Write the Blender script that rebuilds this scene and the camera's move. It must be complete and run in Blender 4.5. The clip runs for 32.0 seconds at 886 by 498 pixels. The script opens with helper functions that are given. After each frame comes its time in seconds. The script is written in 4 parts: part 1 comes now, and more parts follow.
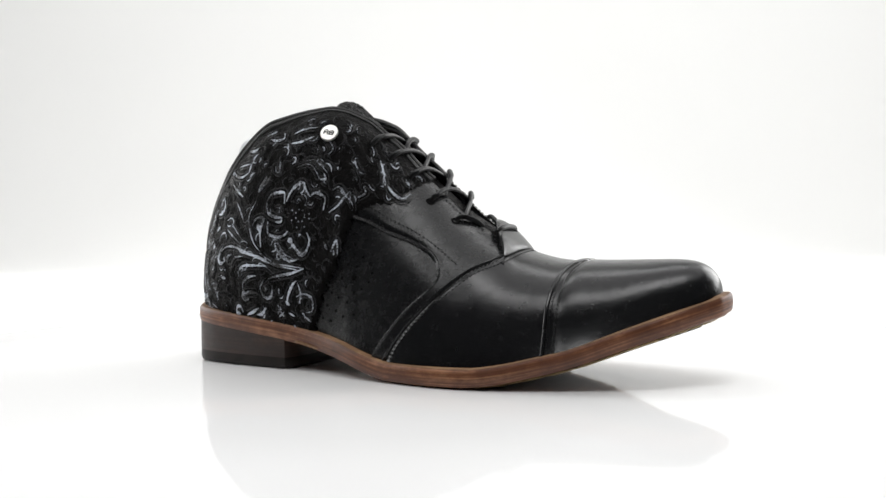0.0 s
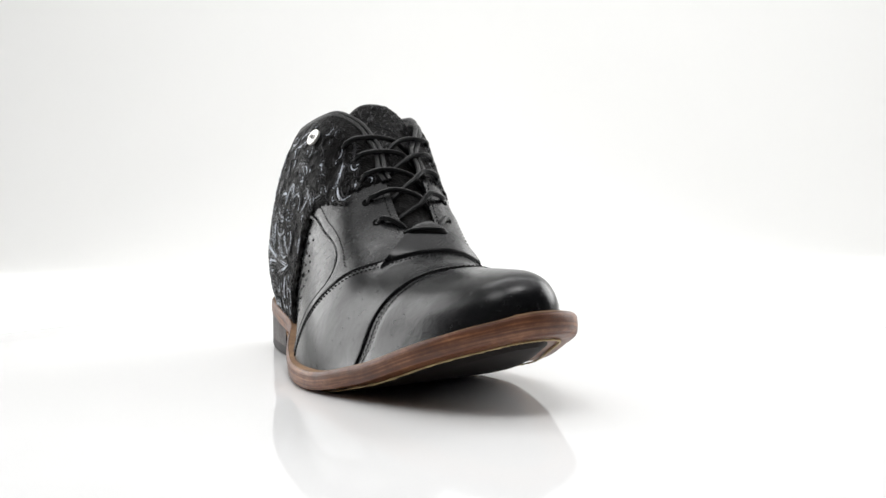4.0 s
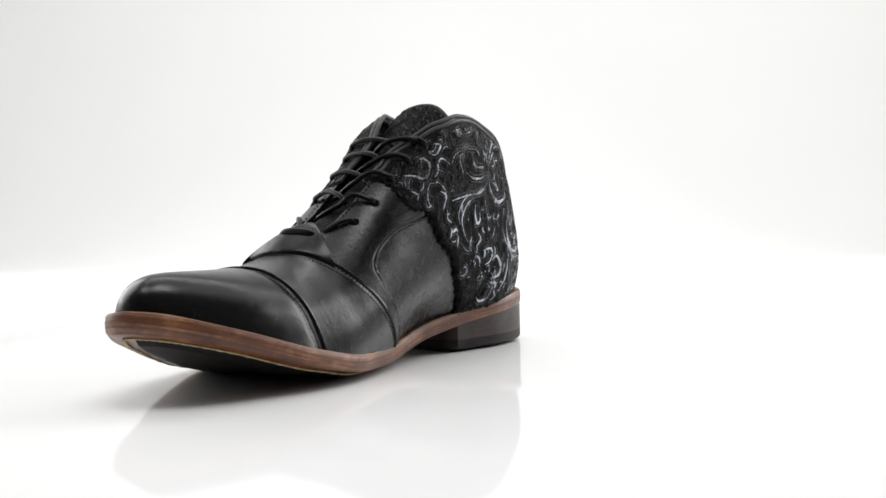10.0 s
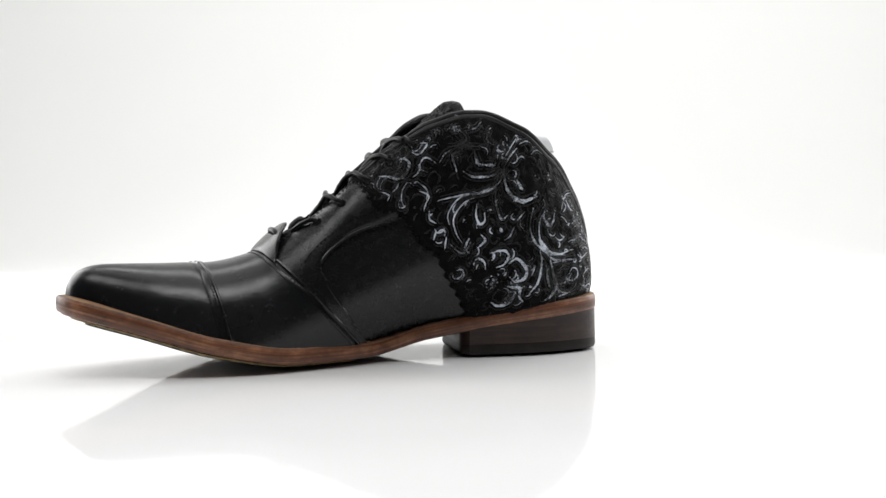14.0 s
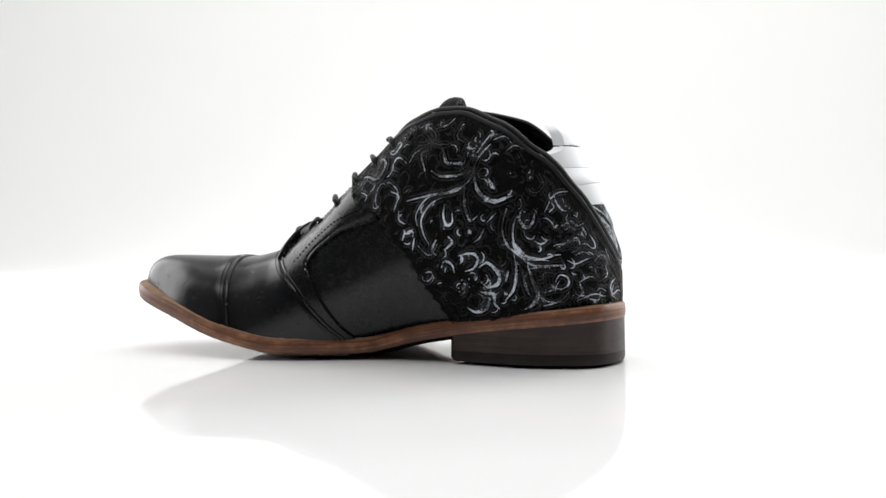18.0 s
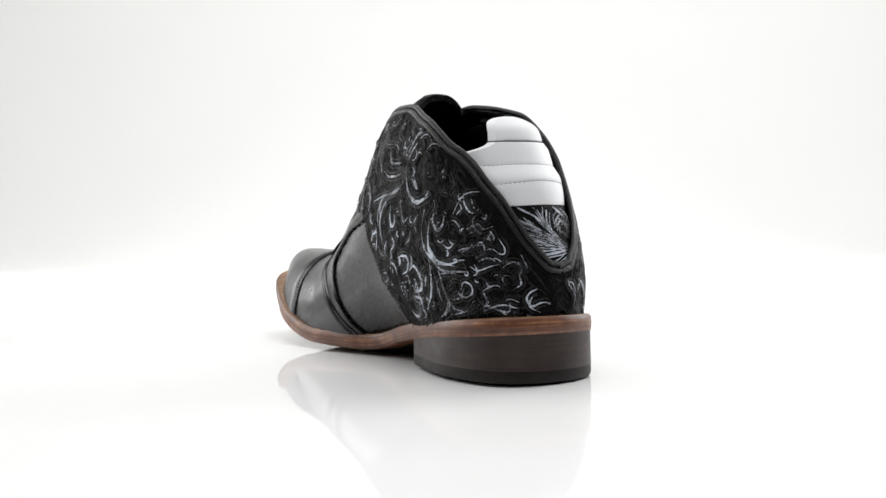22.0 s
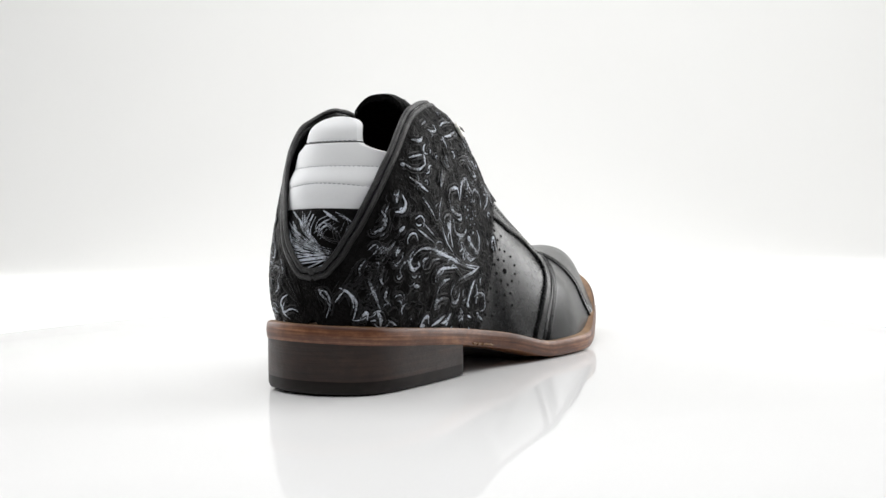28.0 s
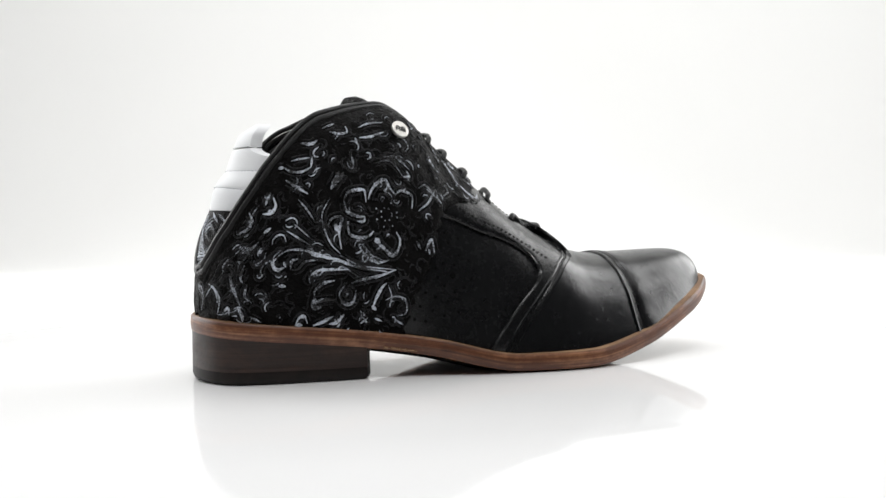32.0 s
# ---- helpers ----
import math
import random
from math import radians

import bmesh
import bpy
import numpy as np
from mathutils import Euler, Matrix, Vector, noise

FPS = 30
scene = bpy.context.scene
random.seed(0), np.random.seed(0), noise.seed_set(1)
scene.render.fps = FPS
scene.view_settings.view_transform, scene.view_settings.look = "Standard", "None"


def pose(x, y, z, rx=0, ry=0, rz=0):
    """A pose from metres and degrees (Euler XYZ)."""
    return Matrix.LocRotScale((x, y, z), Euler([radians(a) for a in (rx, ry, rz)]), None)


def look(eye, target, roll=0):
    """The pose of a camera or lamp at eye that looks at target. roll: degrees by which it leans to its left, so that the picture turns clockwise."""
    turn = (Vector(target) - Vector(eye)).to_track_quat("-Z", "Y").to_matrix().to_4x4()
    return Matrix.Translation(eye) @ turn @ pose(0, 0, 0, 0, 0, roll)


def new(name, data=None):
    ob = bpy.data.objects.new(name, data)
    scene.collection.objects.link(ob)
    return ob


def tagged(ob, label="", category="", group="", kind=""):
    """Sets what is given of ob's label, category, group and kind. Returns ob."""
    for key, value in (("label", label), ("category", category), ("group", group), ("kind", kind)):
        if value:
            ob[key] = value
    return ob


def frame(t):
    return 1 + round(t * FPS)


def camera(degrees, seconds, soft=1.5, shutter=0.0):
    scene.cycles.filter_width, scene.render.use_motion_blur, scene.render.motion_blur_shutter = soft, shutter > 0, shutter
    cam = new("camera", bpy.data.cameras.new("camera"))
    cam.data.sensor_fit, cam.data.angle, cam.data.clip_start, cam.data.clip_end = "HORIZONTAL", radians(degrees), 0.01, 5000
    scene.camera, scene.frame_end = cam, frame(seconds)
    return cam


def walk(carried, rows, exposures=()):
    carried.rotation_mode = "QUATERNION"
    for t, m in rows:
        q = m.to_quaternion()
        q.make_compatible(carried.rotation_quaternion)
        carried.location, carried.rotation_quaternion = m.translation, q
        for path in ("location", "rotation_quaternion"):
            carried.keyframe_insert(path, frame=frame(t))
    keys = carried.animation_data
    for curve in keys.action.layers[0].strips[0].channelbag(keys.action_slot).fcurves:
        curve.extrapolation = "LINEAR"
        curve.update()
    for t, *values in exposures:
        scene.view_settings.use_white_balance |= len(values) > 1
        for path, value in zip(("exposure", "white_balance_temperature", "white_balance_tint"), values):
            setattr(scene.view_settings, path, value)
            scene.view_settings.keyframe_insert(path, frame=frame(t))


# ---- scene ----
EYE = (0.0, -0.5828, 0.0836)
AIM = Vector((math.sin(radians(2.13)) * math.cos(radians(2.21)), math.cos(radians(2.13)) * math.cos(radians(2.21)), -math.sin(radians(2.21))))
STAND = look(EYE, Vector(EYE) + AIM, -0.98)
cam = camera(45.95, 32.0)
walk(cam, [(0.0, STAND), (32.0, STAND)], exposures=[(0.0, 0.0), (3.0, 0.0), (5.0, -0.03), (9.0, -0.03), (14.0, 0.02), (20.0, 0.02), (24.0, -0.04), (27.0, -0.09), (28.5, -0.09), (31.0, -0.02), (32.0, 0.0)])

# ---- light: a white product studio with softboxes ----
world = bpy.data.worlds.new("studio_world")
scene.world = world
world.use_nodes = True
world.node_tree.nodes["Background"].inputs[0].default_value = (0.9, 0.95, 1.0, 1)
world.node_tree.nodes["Background"].inputs[1].default_value = 0.02


def softbox(name, eye, target, w, h, watts, colour=(1, 1, 1)):
    lamp = bpy.data.lights.new(name, "AREA")
    lamp.shape, lamp.size, lamp.size_y, lamp.energy, lamp.color = "RECTANGLE", w, h, watts, colour
    ob = new(name, lamp)
    ob.matrix_world = look(eye, target)
    return ob


softbox("overhead_softbox", (0.15, 0.26, 1.5), (0.05, 0.08, 0), 2.2, 1.2, 10.3)
softbox("front_softbox", (0.05, -0.42, 1.15), (0, 0, 0.05), 0.7, 0.30, 5.0)
softbox("front_softbox", (-0.62, -0.36, 1.05), (0, 0, 0.06), 0.45, 0.30, 2.2)
softbox("side_softbox", (-0.95, 0.55, 0.50), (0, 0, 0.07), 0.90, 0.75, 7.2, (1, 1, 1))
softbox("side_softbox", (1.0, 0.45, 0.52), (0, 0, 0.07), 0.90, 0.65, 8.6, (1, 1, 1))
softbox("backdrop_light", (0.8, 0.95, 1.7), (0.75, 2.0, 0.45), 3.4, 0.5, 32.5)


# ---- materials ----
def nodes_of(name):
    m = bpy.data.materials.new(name)
    m.use_nodes = True
    t = m.node_tree
    return m, t, t.nodes["Principled BSDF"]


def node(t, kind, **values):
    n = t.nodes.new(kind)
    for k, v in values.items():
        n.inputs[k.replace("_", " ")].default_value = v
    return n


def noise_tex(t, scale, detail=4, rough=0.55, stretch=(1, 1, 1), turn=(0, 0, 0), distort=0.0, along=""):
    c = t.nodes.new("ShaderNodeAttribute" if along else "ShaderNodeTexCoord")
    if along:
        c.attribute_name = along
    mp = t.nodes.new("ShaderNodeMapping")
    mp.inputs["Scale"].default_value = stretch
    mp.inputs["Rotation"].default_value = turn
    t.links.new(c.outputs["Vector" if along else "Object"], mp.inputs["Vector"])
    n = node(t, "ShaderNodeTexNoise", Scale=scale, Detail=detail, Roughness=rough, Distortion=distort)
    t.links.new(mp.outputs[0], n.inputs["Vector"])
    return n


def cells_tex(t, scale, feature="F1", stretch=(1, 1, 1)):
    c = t.nodes.new("ShaderNodeTexCoord")
    mp = t.nodes.new("ShaderNodeMapping")
    mp.inputs["Scale"].default_value = stretch
    t.links.new(c.outputs["Object"], mp.inputs["Vector"])
    n = node(t, "ShaderNodeTexVoronoi", Scale=scale)
    n.feature = feature
    t.links.new(mp.outputs[0], n.inputs["Vector"])
    return n


def ramp(t, src, stops):
    r = t.nodes.new("ShaderNodeValToRGB")
    e = r.color_ramp.elements
    while len(e) < len(stops):
        e.new(0.5)
    for k, (pos, col) in zip(e, stops):
        k.position = pos
        k.color = (*col, 1) if len(col) == 3 else col
    t.links.new(src, r.inputs[0])
    return r.outputs[0]


def grey(v):
    return (v, v, v)


def bump(t, bsdf, src, strength, distance, chain=None):
    b = node(t, "ShaderNodeBump", Strength=strength, Distance=distance)
    t.links.new(src, b.inputs["Height"])
    if chain:
        t.links.new(chain.outputs[0], b.inputs["Normal"])
    t.links.new(b.outputs[0], bsdf.inputs["Normal"])
    return b


def leather(name, dark, light, rough0, rough1, grain=1.0, crease=0.5, spec=0.33):
    m, t, b = nodes_of(name)
    big = noise_tex(t, 22, 5)
    fine = cells_tex(t, 1500)
    t.links.new(ramp(t, big.outputs[0], [(0.35, dark), (0.7, light)]), b.inputs["Base Color"])
    t.links.new(ramp(t, noise_tex(t, 240, 6, 0.7).outputs[0], [(0.3, grey(rough0)), (0.72, grey(rough1))]), b.inputs["Roughness"])
    b.inputs["Specular IOR Level"].default_value = spec
    k = bump(t, b, fine.outputs[0], 0.10 * grain, 0.0004)
    k = bump(t, b, noise_tex(t, 520, 5, 0.75).outputs[0], 0.30 * grain, 0.0006, k)
    k = bump(t, b, noise_tex(t, 45, 4, 0.6, distort=0.8).outputs[0], 0.16 * crease, 0.002, k)
    bump(t, b, noise_tex(t, 16, 3, 0.5).outputs[0], 0.30 * crease, 0.006, k)
    return m


BLACK = leather("black_leather", (0.0060, 0.0063, 0.0070), (0.010, 0.0102, 0.011), 0.17, 0.30, 0.45, 0.80, 0.36)
BLACK_SATIN = leather("satin_black_leather", (0.0060, 0.0062, 0.0068), (0.010, 0.0102, 0.0108), 0.19, 0.33, 0.42, 0.65, 0.31)
BINDING = leather("binding_leather", (0.004, 0.004, 0.0045), (0.010, 0.010, 0.010), 0.26, 0.50, 2.5, 1.8, 0.34)
WHITE = leather("white_leather", (0.80, 0.81, 0.83), (0.84, 0.85, 0.86), 0.45, 0.58, 0.6, 0.3)


def embossed():
    m, t, b = nodes_of("embossed_leather")
    n = noise_tex(t, 240, 5, 0.65)
    t.links.new(ramp(t, n.outputs[0], [(0.4, (0.0016, 0.0014, 0.0014)), (0.68, (0.0045, 0.0040, 0.0040)), (0.80, (0.012, 0.011, 0.011))]), b.inputs["Base Color"])
    t.links.new(ramp(t, n.outputs[0], [(0.35, grey(0.55)), (0.7, grey(0.26))]), b.inputs["Roughness"])
    b.inputs["Specular IOR Level"].default_value = 0.06
    k = bump(t, b, noise_tex(t, 190, 4, 0.6, distort=2.4).outputs[0], 0.8, 0.0018)
    bump(t, b, cells_tex(t, 900).outputs[0], 0.45, 0.0007, k)
    return m


def silvered(name, lo, hi, tint, rough, spec=0.4):
    m, t, b = nodes_of(name)
    n = noise_tex(t, 1250, 4, 0.8)
    big = noise_tex(t, 60, 3, 0.6)
    mix = t.nodes.new("ShaderNodeMath")
    mix.operation = "ADD"
    t.links.new(n.outputs[0], mix.inputs[0])
    t.links.new(big.outputs[0], mix.inputs[1])
    half = t.nodes.new("ShaderNodeMath")
    half.operation = "MULTIPLY"
    half.inputs[1].default_value = 0.5
    t.links.new(mix.outputs[0], half.inputs[0])
    t.links.new(ramp(t, half.outputs[0], [(lo, (0.006, 0.006, 0.007)), (hi, tint)]), b.inputs["Base Color"])
    b.inputs["Roughness"].default_value = rough
    b.inputs["Specular IOR Level"].default_value = spec
    bump(t, b, n.outputs[0], 0.6, 0.0008)
    return m


EMBOSSED = embossed()
SILVER = silvered("silver_rubbed_leather", 0.470, 0.560, (0.64, 0.69, 0.78), 0.38, 0.45)
TOOLED = silvered("tooled_black_leather", 0.50, 0.68, (0.030, 0.031, 0.035), 0.30, 0.20)


def wood(name, dark, mid, light, rough, layers=9.0, mix_in=0.6, along=""):
    """Layered leather edge: fine level streaks over uneven stain."""
    m, t, b = nodes_of(name)
    stain = noise_tex(t, 60, 6, 0.7, (1, 1, 1.4))
    streak = noise_tex(t, 90, 5, 0.65, (0.16, 0.16, layers), along=along)
    mix = node(t, "ShaderNodeMix")
    mix.data_type = "RGBA"
    mix.inputs[0].default_value = mix_in
    t.links.new(stain.outputs["Color"], mix.inputs[6])
    t.links.new(streak.outputs["Color"], mix.inputs[7])
    bw = t.nodes.new("ShaderNodeRGBToBW")
    t.links.new(mix.outputs[2], bw.inputs[0])
    t.links.new(ramp(t, bw.outputs[0], [(0.36, dark), (0.50, mid), (0.66, light)]), b.inputs["Base Color"])
    t.links.new(ramp(t, stain.outputs[0], [(0.3, grey(rough)), (0.7, grey(rough + 0.2))]), b.inputs["Roughness"])
    k = bump(t, b, streak.outputs[0], 0.35, 0.0006)
    bump(t, b, noise_tex(t, 420, 4, 0.7).outputs[0], 0.25, 0.0006, k)
    return m


WELT = wood("stained_leather_edge", (0.020, 0.007, 0.0035), (0.135, 0.046, 0.019), (0.46, 0.22, 0.105), 0.34, 9.0, 0.55, "edge_grain")
WELT_TOP = wood("pale_welt_leather", (0.10, 0.050, 0.024), (0.24, 0.13, 0.062), (0.45, 0.28, 0.15), 0.5, 1.0, 0.3)
HEEL = wood("dark_heel_leather", (0.008, 0.0036, 0.0024), (0.021, 0.0092, 0.0060), (0.058, 0.027, 0.017), 0.40, 6.0, 0.50)


def plain(name, colour, rough, metal=0.0, grain=None, spec=0.5, fade=0.82):
    m, t, b = nodes_of(name)
    n = noise_tex(t, grain or 200, 4)
    lo = tuple(c * fade for c in colour)
    t.links.new(ramp(t, n.outputs[0], [(0.3, lo), (0.7, colour)]), b.inputs["Base Color"])
    b.inputs["Roughness"].default_value = rough
    b.inputs["Metallic"].default_value = metal
    b.inputs["Specular IOR Level"].default_value = spec
    if fade < 0.9:
        bump(t, b, n.outputs[0], 0.15, 0.0004)
    return m


RUBBER = plain("black_rubber", (0.014, 0.011, 0.010), 0.65, grain=300, spec=0.2)
HEEL_LIFT = plain("worn_heel_rubber", (0.016, 0.011, 0.0095), 0.52, grain=120, spec=0.25, fade=0.45)
LACE = plain("waxed_black_cord", (0.0025, 0.0025, 0.003), 0.34, grain=900, spec=0.2)
LINING = plain("black_lining_cloth", (0.004, 0.004, 0.004), 0.9, grain=700, spec=0.2)
THREAD = plain("black_thread", (0.004, 0.004, 0.004), 0.9, grain=900, spec=0.12)
THREAD_PALE = plain("pale_waxed_thread", (0.50, 0.38, 0.20), 0.7, grain=900)
THREAD_BLUE = plain("dark_blue_thread", (0.03, 0.04, 0.09), 0.7, grain=900)
METAL = plain("brushed_silver_metal", (0.86, 0.84, 0.80), 0.46, 1.0, 500)
INK = plain("dark_enamel", (0.02, 0.02, 0.02), 0.4, grain=500)
# near-black colour that stands in for the shade inside holes
HOLE_SHADE = plain("hole_shade_black", (0.002, 0.002, 0.002), 0.9, grain=500, spec=0.1)
ACRYLIC = plain("glossy_white_acrylic", (0.86, 0.86, 0.86), 0.05, grain=900, fade=0.985)
ACRYLIC.node_tree.nodes["Principled BSDF"].inputs["IOR"].default_value = 1.30
ACRYLIC.node_tree.nodes["Principled BSDF"].inputs["Specular IOR Level"].default_value = 0.36
PAPER = plain("white_backdrop_paper", (0.80, 0.80, 0.79), 0.8, grain=900, fade=0.985)
STUDIO = plain("grey_studio_wall", (0.05, 0.05, 0.05), 0.9, grain=6)


# ---- mesh helpers ----
def link(name, verts, faces, material, parent=None, label="", smooth=True):
    me = bpy.data.meshes.new(name)
    me.from_pydata([tuple(map(float, v)) for v in verts], [], [tuple(map(int, f)) for f in faces])
    me.materials.append(material)
    bm = bmesh.new()
    bm.from_mesh(me)
    bmesh.ops.recalc_face_normals(bm, faces=bm.faces)
    bm.to_mesh(me)
    bm.free()
    if smooth:
        me.shade_smooth()
        me.set_sharp_from_angle(angle=radians(38))
    me.update()
    ob = new(name, me)
    ob.parent = parent
    if label:
        tagged(ob, label)
    return ob


def grid_faces(nu, nv, base=0, wrap_u=False, wrap_v=False):
    out = []
    for i in range(nu if wrap_u else nu - 1):
        for j in range(nv if wrap_v else nv - 1):
            a, b = i, (i + 1) % nu
            c, d = j, (j + 1) % nv
            out.append((base + a * nv + c, base + b * nv + c, base + b * nv + d, base + a * nv + d))
    return out


def sheet(name, outer, inner, material, parent, label=""):
    """A closed skin between two grids of the same size, its rim rounded."""
    nu, nv = outer.shape[:2]
    verts = np.concatenate([outer.reshape(-1, 3), inner.reshape(-1, 3)])
    n = nu * nv
    faces = grid_faces(nu, nv) + [f[::-1] for f in grid_faces(nu, nv, n)]
    ring = [(i, 0) for i in range(nu)] + [(nu - 1, j) for j in range(1, nv)] + [(i, nv - 1) for i in range(nu - 2, -1, -1)] + [(0, j) for j in range(nv - 2, 0, -1)]
    for (a, b), (c, d) in zip(ring, ring[1:] + ring[:1]):
        p, q = a * nv + b, c * nv + d
        faces.append((p, p + n, q + n, q))
    return link(name, verts, faces, material, parent, label)


def tube_data(path, radius, sides=8, flat=None, closed=False, caps=True):
    """Vertices and faces of a round or flattened cord along a path; flat: (outward normals, height factor)."""
    path = np.asarray(path, float)
    n = len(path)
    tan = np.gradient(path, axis=0)
    if closed:
        tan = np.roll(path, -1, 0) - np.roll(path, 1, 0)
    tan /= np.linalg.norm(tan, axis=1)[:, None] + 1e-12
    if flat is None:
        up = np.tile((0.0, 0.0, 1.0), (n, 1))
        bad = np.abs(tan[:, 2]) > 0.97
        up[bad] = (1.0, 0.0, 0.0)
        squash = 1.0
    else:
        up, squash = flat
    side = np.cross(tan, up)
    side /= np.linalg.norm(side, axis=1)[:, None] + 1e-12
    up = np.cross(side, tan)
    r = np.broadcast_to(np.asarray(radius, float), (n,))
    ring = []
    for k in range(sides):
        a = 2 * math.pi * k / sides
        ring.append(path + (side * math.cos(a) + up * math.sin(a) * squash) * r[:, None])
    verts = np.stack(ring, 1).reshape(-1, 3)
    faces = grid_faces(n, sides, 0, closed, True)
    if caps and not closed:
        faces += [tuple(range(sides))[::-1], tuple(range((n - 1) * sides, n * sides))]
    return verts, faces


def joined(chunks):
    verts, faces, k = [], [], 0
    for v, f in chunks:
        verts.append(v)
        faces += [tuple(i + k for i in q) for q in f]
        k += len(v)
    return np.concatenate(verts), faces


def curve_through(points, n):
    """A smooth open curve through a few points."""
    p = np.asarray(points, float)
    d = np.concatenate([[0], np.cumsum(np.linalg.norm(np.diff(p, axis=0), axis=1))])
    u = np.linspace(0, d[-1], n)
    ext = np.vstack([2 * p[0] - p[1], p, 2 * p[-1] - p[-2]])
    i = np.clip(np.searchsorted(d, u, side="right") - 1, 0, len(p) - 2)
    t = ((u - d[i]) / (d[i + 1] - d[i]))[:, None]
    a, b, c, e = ext[i], ext[i + 1], ext[i + 2], ext[i + 3]
    return 0.5 * (2 * b + (c - a) * t + (2 * a - 5 * b + 4 * c - e) * t * t + (3 * b - a - 3 * c + e) * t ** 3)


# ---- the studio ----
def studio():
    # floor and backdrop: one sheet that sweeps up behind the table
    prof = [(-2.5, -0.012), (1.2, -0.012)] + [(1.2 + 0.8 * math.sin(a), -0.012 + 0.8 * (1 - math.cos(a))) for a in np.linspace(0.1, math.pi / 2, 14)] + [(2.0, 3.0)]
    xs = np.linspace(-3.5, 3.5, 15)
    g = np.array([[(x, y, z) for (y, z) in prof] for x in xs])
    tagged(link("backdrop", g.reshape(-1, 3), grid_faces(*g.shape[:2]), PAPER), "seamless white paper sweep behind the product table", "backdrop", kind="structure")

    def box(name, lo, hi, mat, label):
        v = [(x, y, z) for x in (lo[0], hi[0]) for y in (lo[1], hi[1]) for z in (lo[2], hi[2])]
        f = [(0, 1, 3, 2), (4, 6, 7, 5), (0, 4, 5, 1), (2, 3, 7, 6), (0, 2, 6, 4), (1, 5, 7, 3)]
        tagged(link(name, v, f, mat, smooth=False), label, "wall", kind="structure")
    box("wall_south", (-3.5, -2.6, -0.012), (3.5, -2.5, 3.0), STUDIO, "plain dark grey studio wall")
    # two unseen white boards, added to give the leather bright sides to reflect
    box("reflector_west", (-1.7, 0.12, -0.012), (-1.6, 2.0, 3.0), PAPER, "plain white reflector wall, out of view")
    box("reflector_east", (1.7, 0.30, -0.012), (1.8, 2.0, 3.0), PAPER, "plain white reflector wall, out of view")
    box("wall_southwest", (-3.6, -2.5, -0.012), (-3.5, 2.0, 3.0), STUDIO, "plain dark grey studio wall")
    box("wall_southeast", (3.5, -2.5, -0.012), (3.6, 2.0, 3.0), STUDIO, "plain dark grey studio wall")
    box("ceiling", (-3.5, -2.5, 3.0), (3.5, 2.0, 3.1), STUDIO, "plain grey studio ceiling")


studio()


def lathe(name, prof, n, material, parent, label):
    verts = [(r * math.cos(a), r * math.sin(a), z) for r, z in prof for a in np.linspace(0, 2 * math.pi, n, endpoint=False)]
    k = len(prof)
    return link(name, verts, grid_faces(k, n, 0, False, True) + [tuple(range((k - 1) * n, k * n)), tuple(range(n))[::-1]], material, parent, label)


def turntable():
    table = tagged(new("turntable"), "round glossy white acrylic turntable on a low plinth", "turntable")
    lathe("tabletop", [(0.300, -0.0058), (0.337, -0.0056), (0.3396, -0.0040), (0.3396, -0.0022), (0.3380, -0.0006), (0.335, 0.0), (0.2, 0.0), (0.1, 0.0), (0.02, 0.0)], 160, ACRYLIC, table, "polished white acrylic top")
    lathe("plinth", [(0.300, -0.0118), (0.330, -0.0118), (0.332, -0.0105), (0.332, -0.0060), (0.25, -0.0059)], 160, ACRYLIC, table, "white plinth under the top")
    return table


TABLE = turntable()


# ---- the boot's upper as one skin ----
def spline(xs, ys):
    """A smooth curve through a few stations."""
    xs, ys = np.array(xs, float), np.array(ys, float)
    d = np.diff(ys) / np.diff(xs)
    s = np.concatenate([[d[0]], np.where(d[1:] * d[:-1] > 0, 2 * d[1:] * d[:-1] / (d[1:] + d[:-1] + 1e-12), 0), [d[-1]]])

    def f(x):
        x = np.clip(np.asarray(x, float), xs[0], xs[-1])
        i = np.clip(np.searchsorted(xs, x) - 1, 0, len(xs) - 2)
        h = xs[i + 1] - xs[i]
        u = (x - xs[i]) / h
        return ((1 + 2 * u) * (1 - u) ** 2 * ys[i] + u * (1 - u) ** 2 * h * s[i]
                + u * u * (3 - 2 * u) * ys[i + 1] + u * u * (u - 1) * h * s[i + 1])
    return f


# stations along the boot, heel to toe
TOE, BACK = 0.1742, -0.1195
TILT = 0.03
welt_z = spline((-.13, -.09, -.05, -.012, .0275, .067, .106, .1456, .185), (.0328, .0292, .0252, .0193, .0112, .0114, .0181, .0311, .0436))
ridge_y = spline((-.125, -.09, -.03, .03, .067, .11, .14, .18), (-.011, -.008, -.0045, -.0095, -.0205, -.025, -.0262, -.0305))
ridge_z = spline((-.1195, -.1191, -.1182, -.1160, -.1122, -.1075, -.1020, -.0960, -.088, -.077, -.06, -.03, -.012, .0, .013, .033, .046, .065, .081, .102, .122, .14, .18),
                 (.034, .046, .057, .069, .082, .092, .1026, .112, .123, .131, .138, .1385, .1313, .1217, .1113, .0945, .0825, .0690, .0596, .0552, .0542, .0545, .0555))
side_l = spline((-0.13, -0.09, -0.065, -0.04, 0, 0.03, 0.05, 0.08, 0.1, 0.13, 0.16, 0.18), (0.0284, 0.0285, 0.0316, 0.0308, 0.025, 0.021, 0.0195, 0.0175, 0.0135, 0.005, -0.0095, -0.016))
